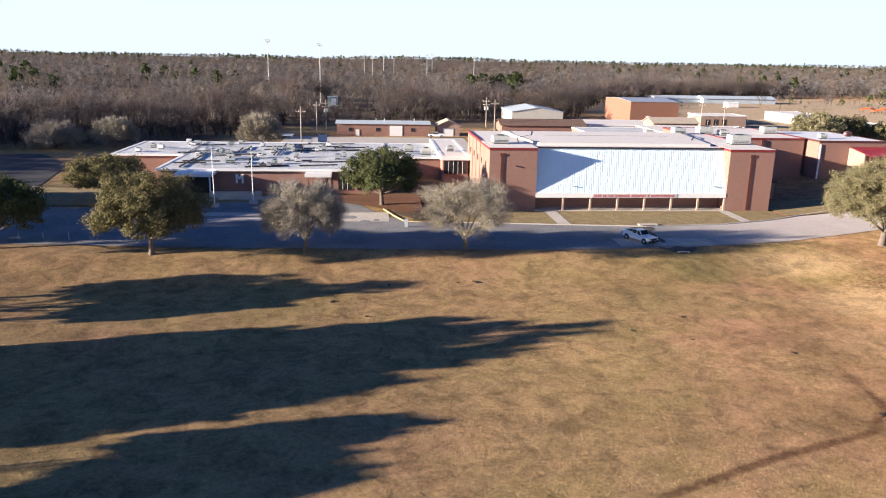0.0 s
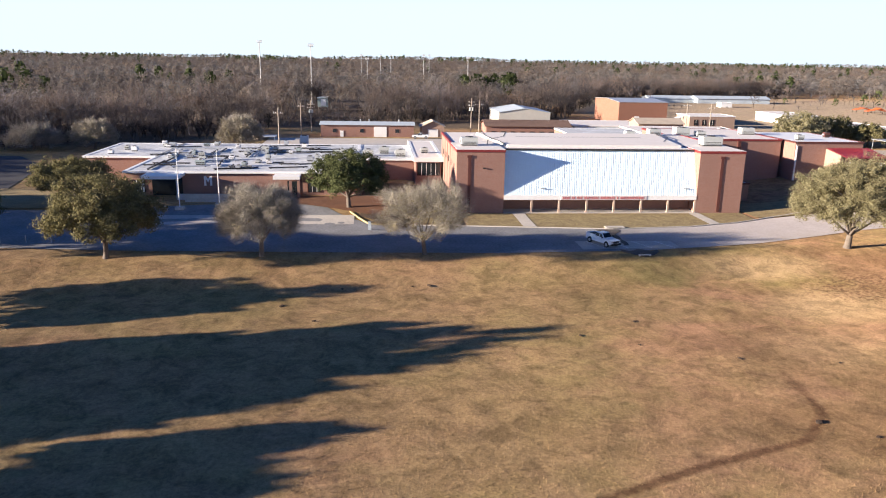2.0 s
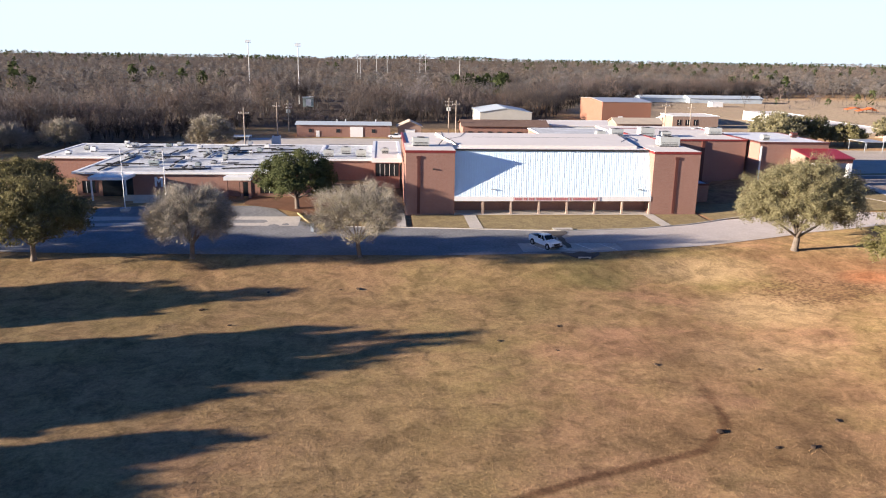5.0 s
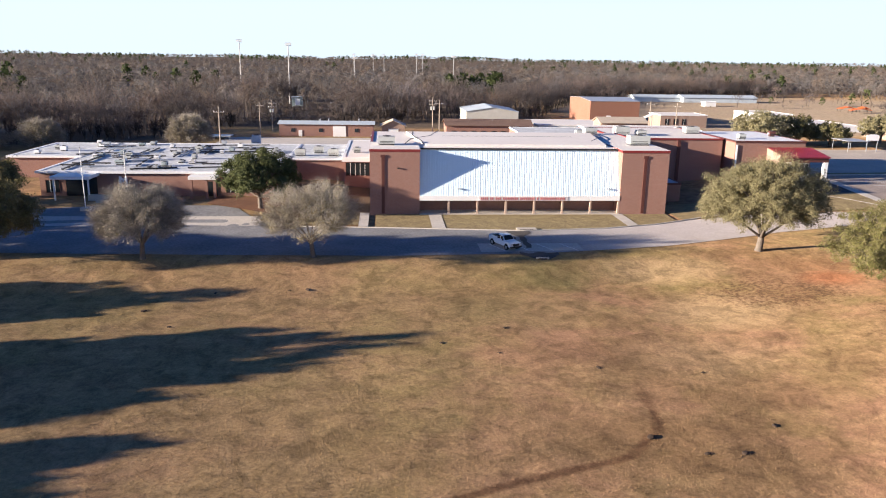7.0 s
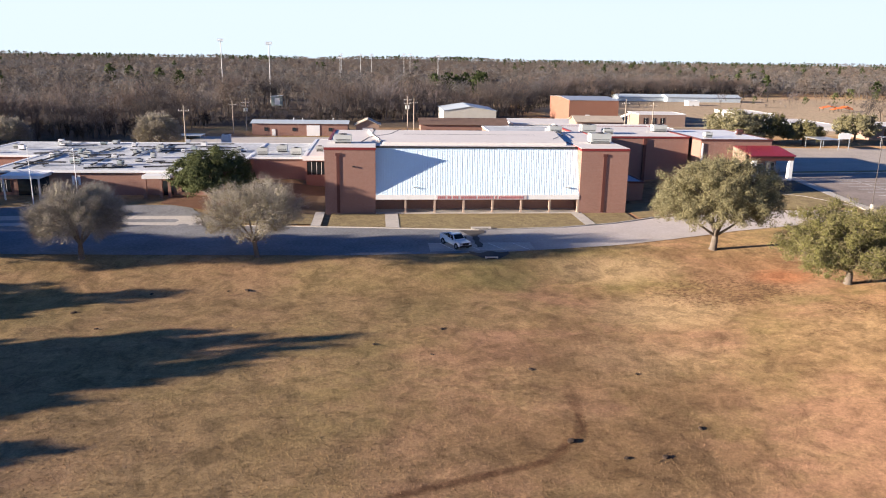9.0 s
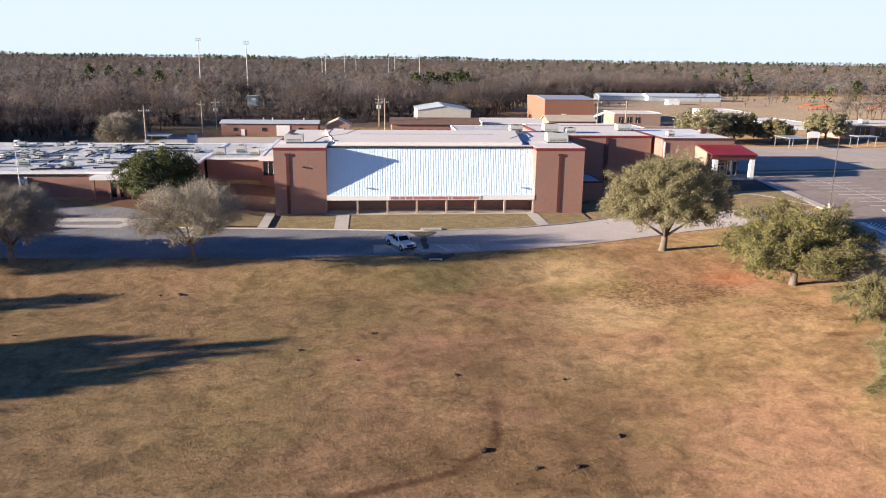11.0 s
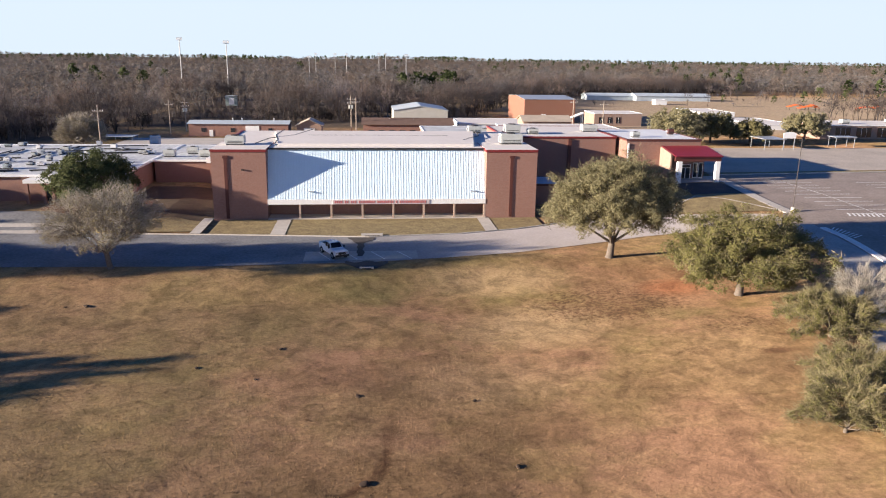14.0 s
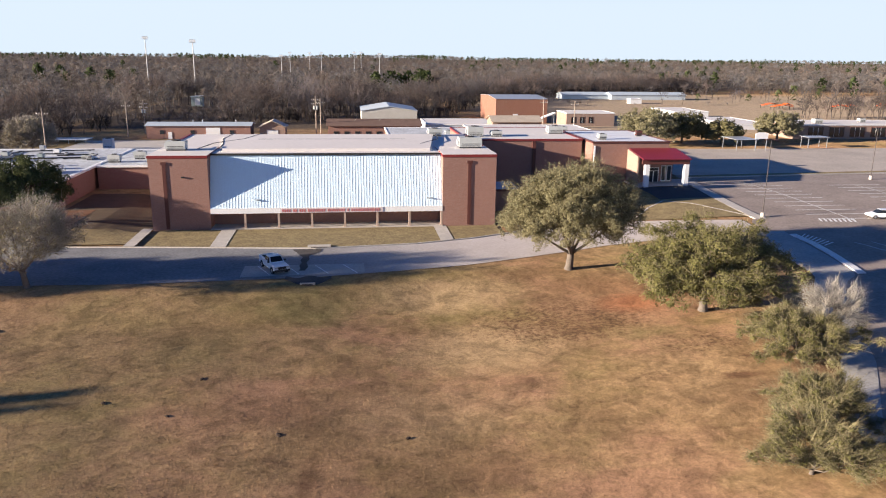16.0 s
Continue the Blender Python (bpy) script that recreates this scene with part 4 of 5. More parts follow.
def tree(x, y, height, radius, low, leafm, label, boughs=150, per=46, leaf=0.15, twig_n=0, clear=2.0, trunk_r=0.35, seed=1, limbs=8, name="oak_tree", z=None, tangle=0.5, twigm=None, twig_w=0.035, twig_l=1.2, clump=0.11, ragged=0.24):
    rs = np.random.default_rng(seed)
    t = thing(name, x, y, (gzf(x, y) if z is None else z) - 0.02, label, "tree", "trees")
    segs, cl, ways = grow(rs, height, radius, low, clear, trunk_r, limbs, boughs, ragged)
    v, f = segs_to_mesh(segs, 6)
    ob = new("trunk", array_mesh("trunk", v, f, M_BARK, True))
    ob.parent = t
    n_ = len(cl)
    if per:
        size = np.repeat(radius * clump * rs.uniform(0.6, 1.3, n_), per)[:, None]
        off = unit(rs.normal(size=(n_ * per, 3))) * rs.uniform(0.15, 1, (n_ * per, 1)) ** 0.5
        off += unit(rs.normal(size=(n_ * per, 3))) * (rs.uniform(size=(n_ * per, 1)) < 0.15) * 0.7
        way = np.repeat(ways, per, 0)
        facing = unit(off * 0.8 + way * 0.35 + np.array([0, 0, 0.25]) + rs.normal(size=off.shape) * 0.35)
        v, f = leaves(np.repeat(cl, per, 0) + off * size * np.array([1, 1, 0.8]) + way * size * 0.3, facing, leaf, rs)
        ob = new("crown", array_mesh("crown", v, f, leafm))
        ob.parent = t
    if twig_n:
        pick = rs.integers(0, n_, twig_n)
        root = cl[pick] + rs.normal(size=(twig_n, 3)) * radius * clump * 0.55
        way = unit(ways[pick] + np.array([0, 0, 0.25]) + rs.normal(size=(twig_n, 3)) * tangle)
        v, f = slivers(root - way * 0.3, root + way * twig_l * rs.uniform(0.35, 1.0, (twig_n, 1)), twig_w, rs)
        ob = tagged(new("twig_spray", array_mesh("twig_spray", v, f, twigm or M_TWIG)), kind="stuff")
        ob.parent = t
    return t


tree(-53, 104.6, 10.5, 7.2, 2.4, M_OAKDARK, "dark green live oak beside the road", seed=11, boughs=180, per=50)
tree(-31.0, 101.3, 11.8, 7.7, 1.8, M_OAK, "olive green oak with browning leaves beside the road", seed=12, boughs=210, per=46, twig_n=9000, twigm=M_BUSHTWIG)
tree(-47.5, 134.5, 8.6, 7.6, 2.2, M_OAK, "olive green oak beside the school drive", seed=13, boughs=170)
tree(-10.2, 101.7, 10.4, 6.5, 2.0, M_OAKPALE, "nearly bare oak with pale grey twigs", seed=14, boughs=170, per=2, twig_n=46000, clump=0.1, twig_w=0.028)
tree(12.7, 102.1, 10.4, 7.2, 2.2, M_OAKPALE, "half bare oak with grey twigs and dry leaves", seed=15, boughs=160, per=9, leaf=0.12, twig_n=27000, clump=0.1, twig_w=0.024, ragged=0.4)
tree(0.9, 131.4, 10.4, 7.3, 2.2, M_OAKDARK, "dense dark green oak on a mulch bed", seed=16, boughs=170, per=56, clump=0.11, trunk_r=0.45)
tree(77.7, 104.4, 14.3, 8.8, 2.3, M_OLIVE, "broad pale olive oak on dry grass", seed=17, boughs=330, per=66, twig_n=26000, twigm=M_BUSHTWIG, trunk_r=0.5, limbs=10, leaf=0.115, clump=0.085, ragged=0.26)
tree(88.2, 88.3, 10.2, 9.0, 0.8, M_BUSH, "broad low green oak over red clay", seed=18, boughs=270, per=60, twig_n=30000, tangle=0.8, twigm=M_BUSHTWIG, trunk_r=0.45, clear=1.6, limbs=10, leaf=0.13, clump=0.08, ragged=0.45)
tree(91.0, 74.6, 4.6, 5.0, 0.3, M_BUSH, "low green shrub oak beside the lot", seed=19, boughs=120, per=34, tangle=0.7, twig_n=13000, twigm=M_BUSHTWIG, clear=0.7, trunk_r=0.22, leaf=0.1, clump=0.085, ragged=0.6)
tree(94.4, 75.6, 7.2, 3.3, 2.2, M_OAKPALE, "bare pale branched shrub tree", seed=20, twig_w=0.022, boughs=80, per=0, twig_n=4200, clear=1.2, trunk_r=0.2, limbs=9, clump=0.08, twig_l=1.4)
for k, (x, y, h, r) in enumerate(((80.8, 56.8, 4.8, 3.6), (85.2, 62.6, 4.2, 3.5), (86.6, 53.4, 4.0, 3.4))):
    tree(x, y, h, r, 0.25, M_BUSH, "ragged yellow green shrub beside the lot", seed=70 + k, boughs=80, per=28, tangle=0.6, twig_n=11000, twigm=M_BUSHTWIG, clear=0.5, trunk_r=0.14, leaf=0.085, clump=0.1, ragged=0.6, twig_w=0.03)
# behind the school
tree(-34.2, 226, 9.5, 7.4, 0.8, M_OAKPALE, "rounded tan tree before the woods", seed=23, boughs=150, per=6, leaf=0.22, twig_w=0.07, twig_n=20000, twig_l=1.5)
tree(-75, 222, 8.5, 7.0, 0.6, M_OAKPALE, "rounded tan tree before the woods", seed=24, boughs=140, per=4, leaf=0.22, twig_w=0.07, twig_n=16000, twig_l=1.5)
tree(-90, 218, 7.5, 8.0, 0.5, M_OAKPALE, "grey bare shrub before the woods", seed=25, boughs=140, per=0, twig_w=0.07, twig_n=16000, twig_l=1.6)
for k, (x, y, h, r) in enumerate(((133, 215, 10.2, 9), (145, 219, 8.4, 8.0), (155, 215, 6.8, 6.5), (177, 224, 9.2, 7.0))):
    tree(x, y, h, r, 0.8, (M_OLIVE, M_OAK, M_OAK, M_OLIVE)[k], "broad olive oak behind the parking lot", seed=30 + k, boughs=150, per=20, leaf=0.28, twig_n=2500)
# trees beside the field that only their shadows show
for k, (x, y, h, r, low) in enumerate(((-57.8, 63.8, 18, 6, 1.5), (-56, 67.6, 14.8, 4.5, 1.5), (-58.9, 54.8, 13.5, 5.2, 0.8), (-57, 59.4, 15.5, 5.8, 0.8), (-67.7, 64.7, 12, 5, 1.5), (-66, 58, 12, 4.5, 1.5), (-55.5, 46.8, 12.8, 2.7, 5.5), (-56.5, 43.6, 11.6, 2.9, 5.5), (-57.6, 40.4, 11.8, 3.8, 4.0), (-53.6, 82.7, 13, 3, 3), (-57.7, 83.5, 10.3, 5.3, 4), (-56, 79.6, 9.5, 3.4, 3), (-60, 86.5, 11, 3.4, 3), (-74, 120, 13, 7, 1.5), (-96, 129, 14.5, 8, 1.5), (-80, 108, 14, 7, 1.5), (-98, 112, 15, 8, 1.5))):
    tree(x, y, h, r, low, M_OAKDARK, "dark oak beside the field", seed=50 + k, boughs=130, per=3 if 80 < y < 90 else 11 if 90 < y else 18, leaf=0.42, clear=min(2.0, low))


# ---- woods ----
def bare_proto(rs, height, twigs, tw, width=0.34, base=0.26):
    """A bare forest tree: trunk, upswept limbs, boughs to a rounded crown, fans of twigs."""
    lean = rs.normal(size=2) * 0.04 * height
    top = np.array([lean[0], lean[1], height * base])
    segs = [((0, 0, -0.3), top, 0.022 * height ** 0.85, 0.016 * height ** 0.85)]
    starts, ends = [], []
    limbs, each = 7, 4
    for k in range(limbs):
        az = k * math.tau / limbs + rs.normal() * 0.3
        up = rs.uniform(0.55, 1.0)
        node = top + np.array([math.cos(az) * width * (1.2 - up) * height * 0.7, math.sin(az) * width * (1.2 - up) * height * 0.7, (height * (1 - base)) * 0.55 * up])
        segs.append((top * rs.uniform(0.8, 1), node, 0.09, 0.045))
        for j in range(each):
            u = unit(np.array([math.cos(az), math.sin(az), 0.0]) * (1.25 - up) + rs.normal(size=3) * 0.55 + np.array([0, 0, 0.55]))
            tip = top * np.array([1, 1, 0]) + np.array([0, 0, height * (base + 0.28)]) + u * np.array([width, width, 0.36]) * height * rs.uniform(0.75, 1.0)
            segs.append((node, tip, 0.045, 0.015))
            m = twigs // (limbs * each)
            q = rs.uniform(0.25, 1.05, (m, 1))
            a = node + (tip - node) * q
            w = unit(unit(tip - node) + rs.normal(size=(m, 3)) * 0.55 + np.array([0, 0, 0.2]))
            starts.append(a)
            ends.append(a + w * rs.uniform(0.5, 1.0, (m, 1)) * height * 0.1)
    v, f = segs_to_mesh(segs, 3)
    v2, f2 = slivers(np.concatenate(starts), np.concatenate(ends), tw, rs)
    return np.concatenate([v, v2]), np.concatenate([f, f2 + len(v)])


def crown_proto(rs, height, width, n_, size, stems=5, base=0.4):
    """A distant bare tree: a rounded crown of ragged twig fans over thin stems."""
    u = unit(rs.normal(size=(n_, 3)))
    u[:, 2] = np.where(u[:, 2] < -0.35, -u[:, 2], u[:, 2])
    seed = rs.uniform(0, 40)
    r = np.array([0.85 + 0.45 * noise.noise((p[0] * 1.6 + seed, p[1] * 1.6, p[2] * 1.6)) for p in u])[:, None] * rs.uniform(0.82, 1.06, (n_, 1))
    c = np.array([0, 0, height * (base + 0.24)]) + u * r * np.array([width, width, 0.36]) * np.array([height, height, height])
    face = unit(u + rs.normal(size=(n_, 3)) * 0.2)
    a = unit(np.cross(face, rs.normal(size=(n_, 3))))
    b = np.cross(face, a)
    s = size * rs.uniform(0.6, 1.3, (n_, 1))
    v = np.stack([c - a * s * 0.5, c + b * s * 0.35, c + a * s], 1).reshape(-1, 3)
    f = np.arange(len(v)).reshape(-1, 3)
    e = rs.normal(size=(stems, 3)) * np.array([width * height * 0.35, width * height * 0.35, 0]) + np.array([0, 0, height * (base + 0.3)])
    v2, f2 = slivers(e * np.array([0.2, 0.2, 0]), e, 0.45, rs)
    return np.concatenate([v, v2]), np.concatenate([f, f2 + len(v)])


def scatter(name, protos, places, material, label, rs, tone=(0.5, 1.45)):
    """Many trees joined into one mesh; each has a tone of its own."""
    vs, fs, tones, base = [], [], [], 0
    for x, y, z, s in places:
        v, f = protos[rs.integers(0, len(protos))]
        a = rs.uniform(0, math.tau)
        c, sn = math.cos(a) * s, math.sin(a) * s
        w = np.stack([v[:, 0] * c - v[:, 1] * sn + x, v[:, 0] * sn + v[:, 1] * c + y, v[:, 2] * s * rs.uniform(0.8, 1.15) + z], -1)
        vs.append(w)
        fs.append(f + base)
        # stands of paler and darker trees
        stand = 1 + 0.55 * noise.noise((x * 0.022, y * 0.013, 3.0))
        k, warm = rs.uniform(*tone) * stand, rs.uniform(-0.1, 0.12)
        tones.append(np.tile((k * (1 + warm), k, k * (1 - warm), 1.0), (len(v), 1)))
        base += len(v)
    me = array_mesh(name, np.concatenate(vs), np.concatenate(fs), material)
    at = me.attributes.new("tone", "FLOAT_COLOR", "POINT")
    at.data.foreach_set("color", np.concatenate(tones).astype(np.float32).ravel())
    return tagged(new(name, me), label, "woods", kind="stuff")


rs = np.random.default_rng(7)
wood_edge = lerp([(-400, 190), (-110, 215), (-70, 240), (-40, 262), (-20, 300), (60, 335), (95, 350), (118, 412), (150, 480), (200, 545), (330, 580), (420, 480), (600, 420)])


def wood_places(n_, d0, d1, x0, x1, s0, s1, ok=lambda x, y: True):
    out = []
    while len(out) < n_:
        x = rs.uniform(x0, x1)
        y = wood_edge(x) + d0 + (d1 - d0) * rs.uniform() ** 1.2
        if ok(x, y):
            out.append((x, y, gzf(x, y), rs.uniform(s0, s1)))
    return out


near = [bare_proto(rs, 16.5, 364, 0.12) for k in range(7)]
scrub = [bare_proto(rs, 5.5, 140, 0.12, 0.42, 0.15) for k in range(4)]
mid = [crown_proto(rs, 16.5, 0.32, 165, 1.0, 3, 0.2) for k in range(8)]
in_view = lambda x, y: -0.62 * y - 30 < x < 0.95 * y + 60
clear_patch = lambda x, y: in_view(x, y) and not (-34 < x < 0 and y < 392)
scatter("near_woods", near, wood_places(840, 0, 70, -230, 330, 0.55, 1.12, clear_patch), M_WOOD, "bare grey brown winter trees at the wood edge", rs, (0.6, 1.3))
# low tone range paints the shade at the wood's foot into the scrub
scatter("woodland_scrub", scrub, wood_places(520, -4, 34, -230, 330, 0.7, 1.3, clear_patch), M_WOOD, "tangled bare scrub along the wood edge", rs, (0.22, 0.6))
scatter("clearing_scrub", scrub, [(rs.uniform(-36, 2), rs.uniform(300, 384), 0, rs.uniform(0.35, 0.75)) for k in range(150)], M_WOOD, "low bare scrub in the clearing", rs)
scatter("west_woods", mid, [(rs.uniform(-175, -112), rs.uniform(118, 265), 0, rs.uniform(0.8, 1.1)) for k in range(260)], M_WOOD, "bare winter woods beside the west lot", rs)
scatter("mast_grove", near, [(rs.uniform(x0, x1), y0 + rs.uniform(-9, 9), 0, rs.uniform(0.8, 1.1)) for x0, x1, y0 in ((-82, -52, 462), (-48, -18, 420)) for k in range(26)], M_WOOD, "bare winter trees before the floodlight masts", rs, (0.6, 1.2))
scatter("middle_woods", mid, wood_places(1850, 60, 420, -560, 800, 0.6, 1.2, in_view), M_FARWOOD, "bare winter woods behind the school", rs, (0.72, 1.2))
# a copse of bare trees beside the east fields
scatter("east_scrub", scrub + near[:3], [(x, y, gzf(x, y), rs.uniform(0.35, 0.75)) for x, y in [(rs.uniform(150, 340), rs.uniform(436, 540)) for k in range(150)] if not (184 < x < 282 and 440 < y < 520)], M_WOOD, "bare scrub and small trees in the east field", rs)
scatter("east_copse", near, [(rs.uniform(258, 325), rs.uniform(300, 352), 0, rs.uniform(0.6, 1.0)) for k in range(64)], M_WOOD, "bare pale trees beside the east field", rs)


far = [crown_proto(rs, 14, 0.45, 64, 1.9, 1, 0.15) for k in range(8)]
places = []
while len(places) < 4500:
    y = 620 + 3800 * rs.uniform() ** 1.6
    x = rs.uniform(-0.65 * y - 40, 0.95 * y + 80)
    places.append((x, y, gzf(x, y), rs.uniform(0.6, 1.25) * (1 + y / 9000)))
far_woods = scatter("far_woods", far, places, M_FARWOOD, "distant bare winter woods to the horizon", rs, (0.7, 1.1))

pine = []
for k in range(3):
    u = unit(rs.normal(size=(70, 3)))
    c = np.array([0, 0, 12.5]) + u * np.array([4.2, 4.2, 7.5]) * rs.uniform(0.5, 1.05, (70, 1)) * (1.1 - 0.35 * u[:, 2:3])
    pine.append(leaves(c, unit(u + rs.normal(size=(70, 3)) * 0.4), 1.5, rs))
pp = []
for cx, cy, n_, sp in ((95, 560, 16, 12), (-190, 450, 7, 18), (-130, 620, 8, 20), (-330, 620, 8, 30), (330, 640, 8, 25), (420, 520, 6, 18)):
    pp += [(cx + rs.normal() * sp, cy + rs.normal() * sp, 0, rs.uniform(0.75, 1.05)) for k in range(n_)]
for k in range(220):
    y = rs.uniform(900, 4000)
    x = rs.uniform(-0.62 * y, 0.95 * y)
    if x > 0.1 * y or rs.uniform() < 0.25:
        pp.append((x, y, gzf(x, y), rs.uniform(0.75, 1.02)))
for k in range(1900):
    y = rs.uniform(2200, 4300)
    x = rs.uniform(-0.5 * y, 0.95 * y)
    if rs.uniform() < 0.85 and noise.noise((x * 0.004, y * 0.002, 7.0)) > 0.06:
        pp.append((x, y, gzf(x, y), rs.uniform(0.75, 1.1)))
scatter("pine_clumps", pine, pp, M_PINE, "dark green pines among the bare woods", rs)
pp = [(x, y, 0, s) for x, y, s in ((325, 470, 0.5), (340, 478, 0.6), (352, 470, 0.45), (300, 462, 0.4), (270, 470, 0.35), (410, 470, 0.6))]
scatter("cedar_clumps", pine, pp, M_OAKDARK, "dark green cedars in the east field", rs)

# ---- buildings behind ----


def gable(name, x0, x1, y0, y1, h, ridge, wallm, roofm, label, along="x", over=0.4, rz=0):
    cx, cy = (x0 + x1) / 2, (y0 + y1) / 2
    t = thing(name, cx, cy, gzf(cx, cy) - 0.1, label, "building", rz=rz)
    w, d = (x1 - x0) / 2, (y1 - y0) / 2
    if along == "x":
        part("wall", prism([(-d, 0), (d, 0), (d, h), (0, ridge - 0.1), (-d, h)], -w, w, "x"), wallm, t)
        part("roof", prism([(-d - over, h - 0.05), (0, ridge), (d + over, h - 0.05), (d + over, h + 0.1), (0, ridge + 0.18), (-d - over, h + 0.1)], -w - over, w + over, "x"), roofm, t)
    else:
        part("wall", prism([(-w, 0), (w, 0), (w, h), (0, ridge - 0.1), (-w, h)], -d, d, "y"), wallm, t)
        part("roof", prism([(-w - over, h - 0.05), (0, ridge), (w + over, h - 0.05), (w + over, h + 0.1), (0, ridge + 0.18), (-w - over, h + 0.1)], -d - over, d + over, "y"), roofm, t)
    return t


t = gable("brick_workshop", 109.6, 131, 316, 352, 10.0, 10.8, M_BRICK2, M_GREYMETAL, "large orange brick workshop with a grey roof", "x", 0.2)
part("door", boxed((-3.6, -1.6, -18.1, -18.0, 0, 4)), M_WHITE, t)
t = gable("shed_row", -13.4, 18.7, 261, 270, 4.2, 4.9, M_BRICK, M_BLUEMETAL, "long low brick shed row with a steel roof", "x", 0.5)
part("door", boxed((2.2, 6.6, -4.62, -4.5, 0, 3.6)), M_WHITE, t, "white roller door")
part("door", boxed((-9.5, -8.3, -4.62, -4.5, 0, 2.2)), M_WHITE, t, "pale side door")
for x in (-12, -2.6, 9.6):
    part("window", boxed((x, x + 1.3, -4.6, -4.5, 1.6, 2.8)), M_GLASS, t)
for x in (-2.5, 0.5, 11):
    part("vent", tube([(x, 0, 4.7), (x, 0, 5.8)], 0.18, 8), M_GREYMETAL, t)
t = gable("small_garage", 21.5, 29.5, 262, 270, 3.6, 5.6, M_TANBRICK, M_TANROOF, "small tan gabled garage", "y", 0.6)
part("door", boxed((-1.8, 1.8, -4.1, -4.0, 0, 2.8)), M_WHITE, t)
gable("grey_barn", 55, 76, 300, 326, 6.3, 7.9, mat("cream steel cladding", (0.5, 0.48, 0.43), 0.7, 0.1, 0.5), M_BLUEMETAL, "cream steel barn with a pale grey roof", "y", 0.3)
t = gable("long_brick_block", 43.5, 73, 256, 268, 4.6, 6.3, M_BRICK, M_BROWNROOF, "long brick block with a brown shingle roof", "x", 0.6)
for k in range(8):
    part("window", boxed((-13 + 3.4 * k, -11.4 + 3.4 * k, -6.08, -6.0, 1.4, 2.9)), M_GLASS, t)
for x in (-6, 2, 8):
    part("vent", tube([(x, -1, 5.0), (x, -1, 6.2)], 0.22, 8), M_WHITE, t)
wing("white_roof_block", 76, 104, 262, 285, 0, 4.2, M_BLUEMETAL, "low block with a white flat roof", M_WHITE, M_MEMBRANE)
gable("tan_gable_block", 96, 112, 252, 262, 3.8, 5.4, M_TANBRICK, M_TANROOF, "small tan gabled block", "x", 0.5)
t, q = wing("tan_classroom_block", 134.6, 154, 300, 314, 0, 5.3, M_TANBRICK, "tan brick classroom block with a pale roof", M_WHITE, M_MEMBRANE)
for k in range(3):
    window(q, 136.5 + 3.5 * k, 138.4 + 3.5 * k, 300, 1.6, 4.0, 2)
wing("rear_wing", 84, 118, 192, 236, 0, 6.4, M_BRICK, "low brick rear wing with a pale flat roof", M_WHITE, M_MEMBRANE)
wing("rear_hall", 60, 82, 186, 225, 0, 6.6, M_BRICK, "low brick rear wing with a pale flat roof", M_WHITE, M_MEMBRANE2)
hvac(100, 205, 6.7, 2.6, 2, 1.8)
hvac(108, 214, 6.7, 2.2, 2, 1.5)
hvac(75, 200, 6.9, 2.4, 2, 1.6)
ramp = thing("covered_walk", 120, 285, 0, "white sloping roof of a covered walkway", "canopy")
part("roof", prism([(-5.6, 2.2), (5.4, 6.6), (5.4, 6.9), (-5.6, 2.5)], -1.6, 1.6, "y"), M_WHITE, ramp)
for x, h in ((-5, 2.4), (0, 4.4), (5, 6.4)):
    part("post", boxed((x - 0.1, x + 0.1, -1.4, -1.2, 0, h), (x - 0.1, x + 0.1, 1.2, 1.4, 0, h)), M_GREYMETAL, ramp)
for x0, x1, y, h in ((190.5, 247, 500, 3.0), (222, 273, 494, 3.4)):
    gable("livestock_barn", x0, x1, y, y + 14, h - 0.2, h + 1.4, M_BLUEMETAL, M_BLUEMETAL, "long pale blue steel barn", "x", 0.6)
wing("white_shed", 219, 226, 452, 458, 0, 2.6, M_WHITE, "small white shed in the east field", M_WHITE, M_WHITE)
wing("portable_classroom", 192, 208, 330, 356, 0, 3.8, M_WHITE, "white portable classroom with a flat roof", M_WHITE, M_MEMBRANE)
wing("portable_classroom", 186, 202, 268, 300, 0, 3.8, M_WHITE, "white portable classroom with a flat roof", M_WHITE, M_MEMBRANE)
t, q = wing("east_classroom_block", 185.6, 240, 229.5, 246, 2.4, 7.1, M_TANBRICK, "low tan brick classroom block with a white roof", M_WHITE, M_MEMBRANE)
for k in range(6):
    window(q, 190.5 + 7 * k, 195.5 + 7 * k, 229.5, 3.6, 6.6, 3)
hvac(196, 234, 7.4, 2.6, 2, 1.4)
hvac(214, 238, 7.4, 2.0, 1.6, 1.2)
for x, y, w, d in ((154.6, 204.5, 6.4, 8), (178.6, 208, 6.5, 4)):
    c = thing("walkway_canopy", x, y, gzf(x, y), "flat white steel walkway canopy", "canopy", "walkway canopies")
    part("roof", boxed((-w / 2, w / 2, -d / 2, d / 2, 2.9, 3.05)), M_GREYMETAL, c)
    for px in (-w / 2 + 0.5, w / 2 - 0.5):
        for py in (-d / 2 + 0.3, d / 2 - 0.3):
            part("post", boxed((px - 0.06, px + 0.06, py - 0.06, py + 0.06, 0, 3.0)), M_GREYMETAL, c)
s = thing("canopy_sign", 158.5, 200.5, gzf(158.5, 200.5), "white shaped sign board beside the walkway", "sign")
part("board", prism([(-1.8, 3.2), (1.8, 3.2), (1.8, 4.6), (0.9, 4.9), (-0.9, 4.9), (-1.8, 4.6)], -0.08, 0.08, "y"), M_WHITE, s)
for x in (-1.5, 1.5):
    part("post", boxed((x - 0.08, x + 0.08, -0.06, 0.06, 0, 3.2)), M_GREYMETAL, s)
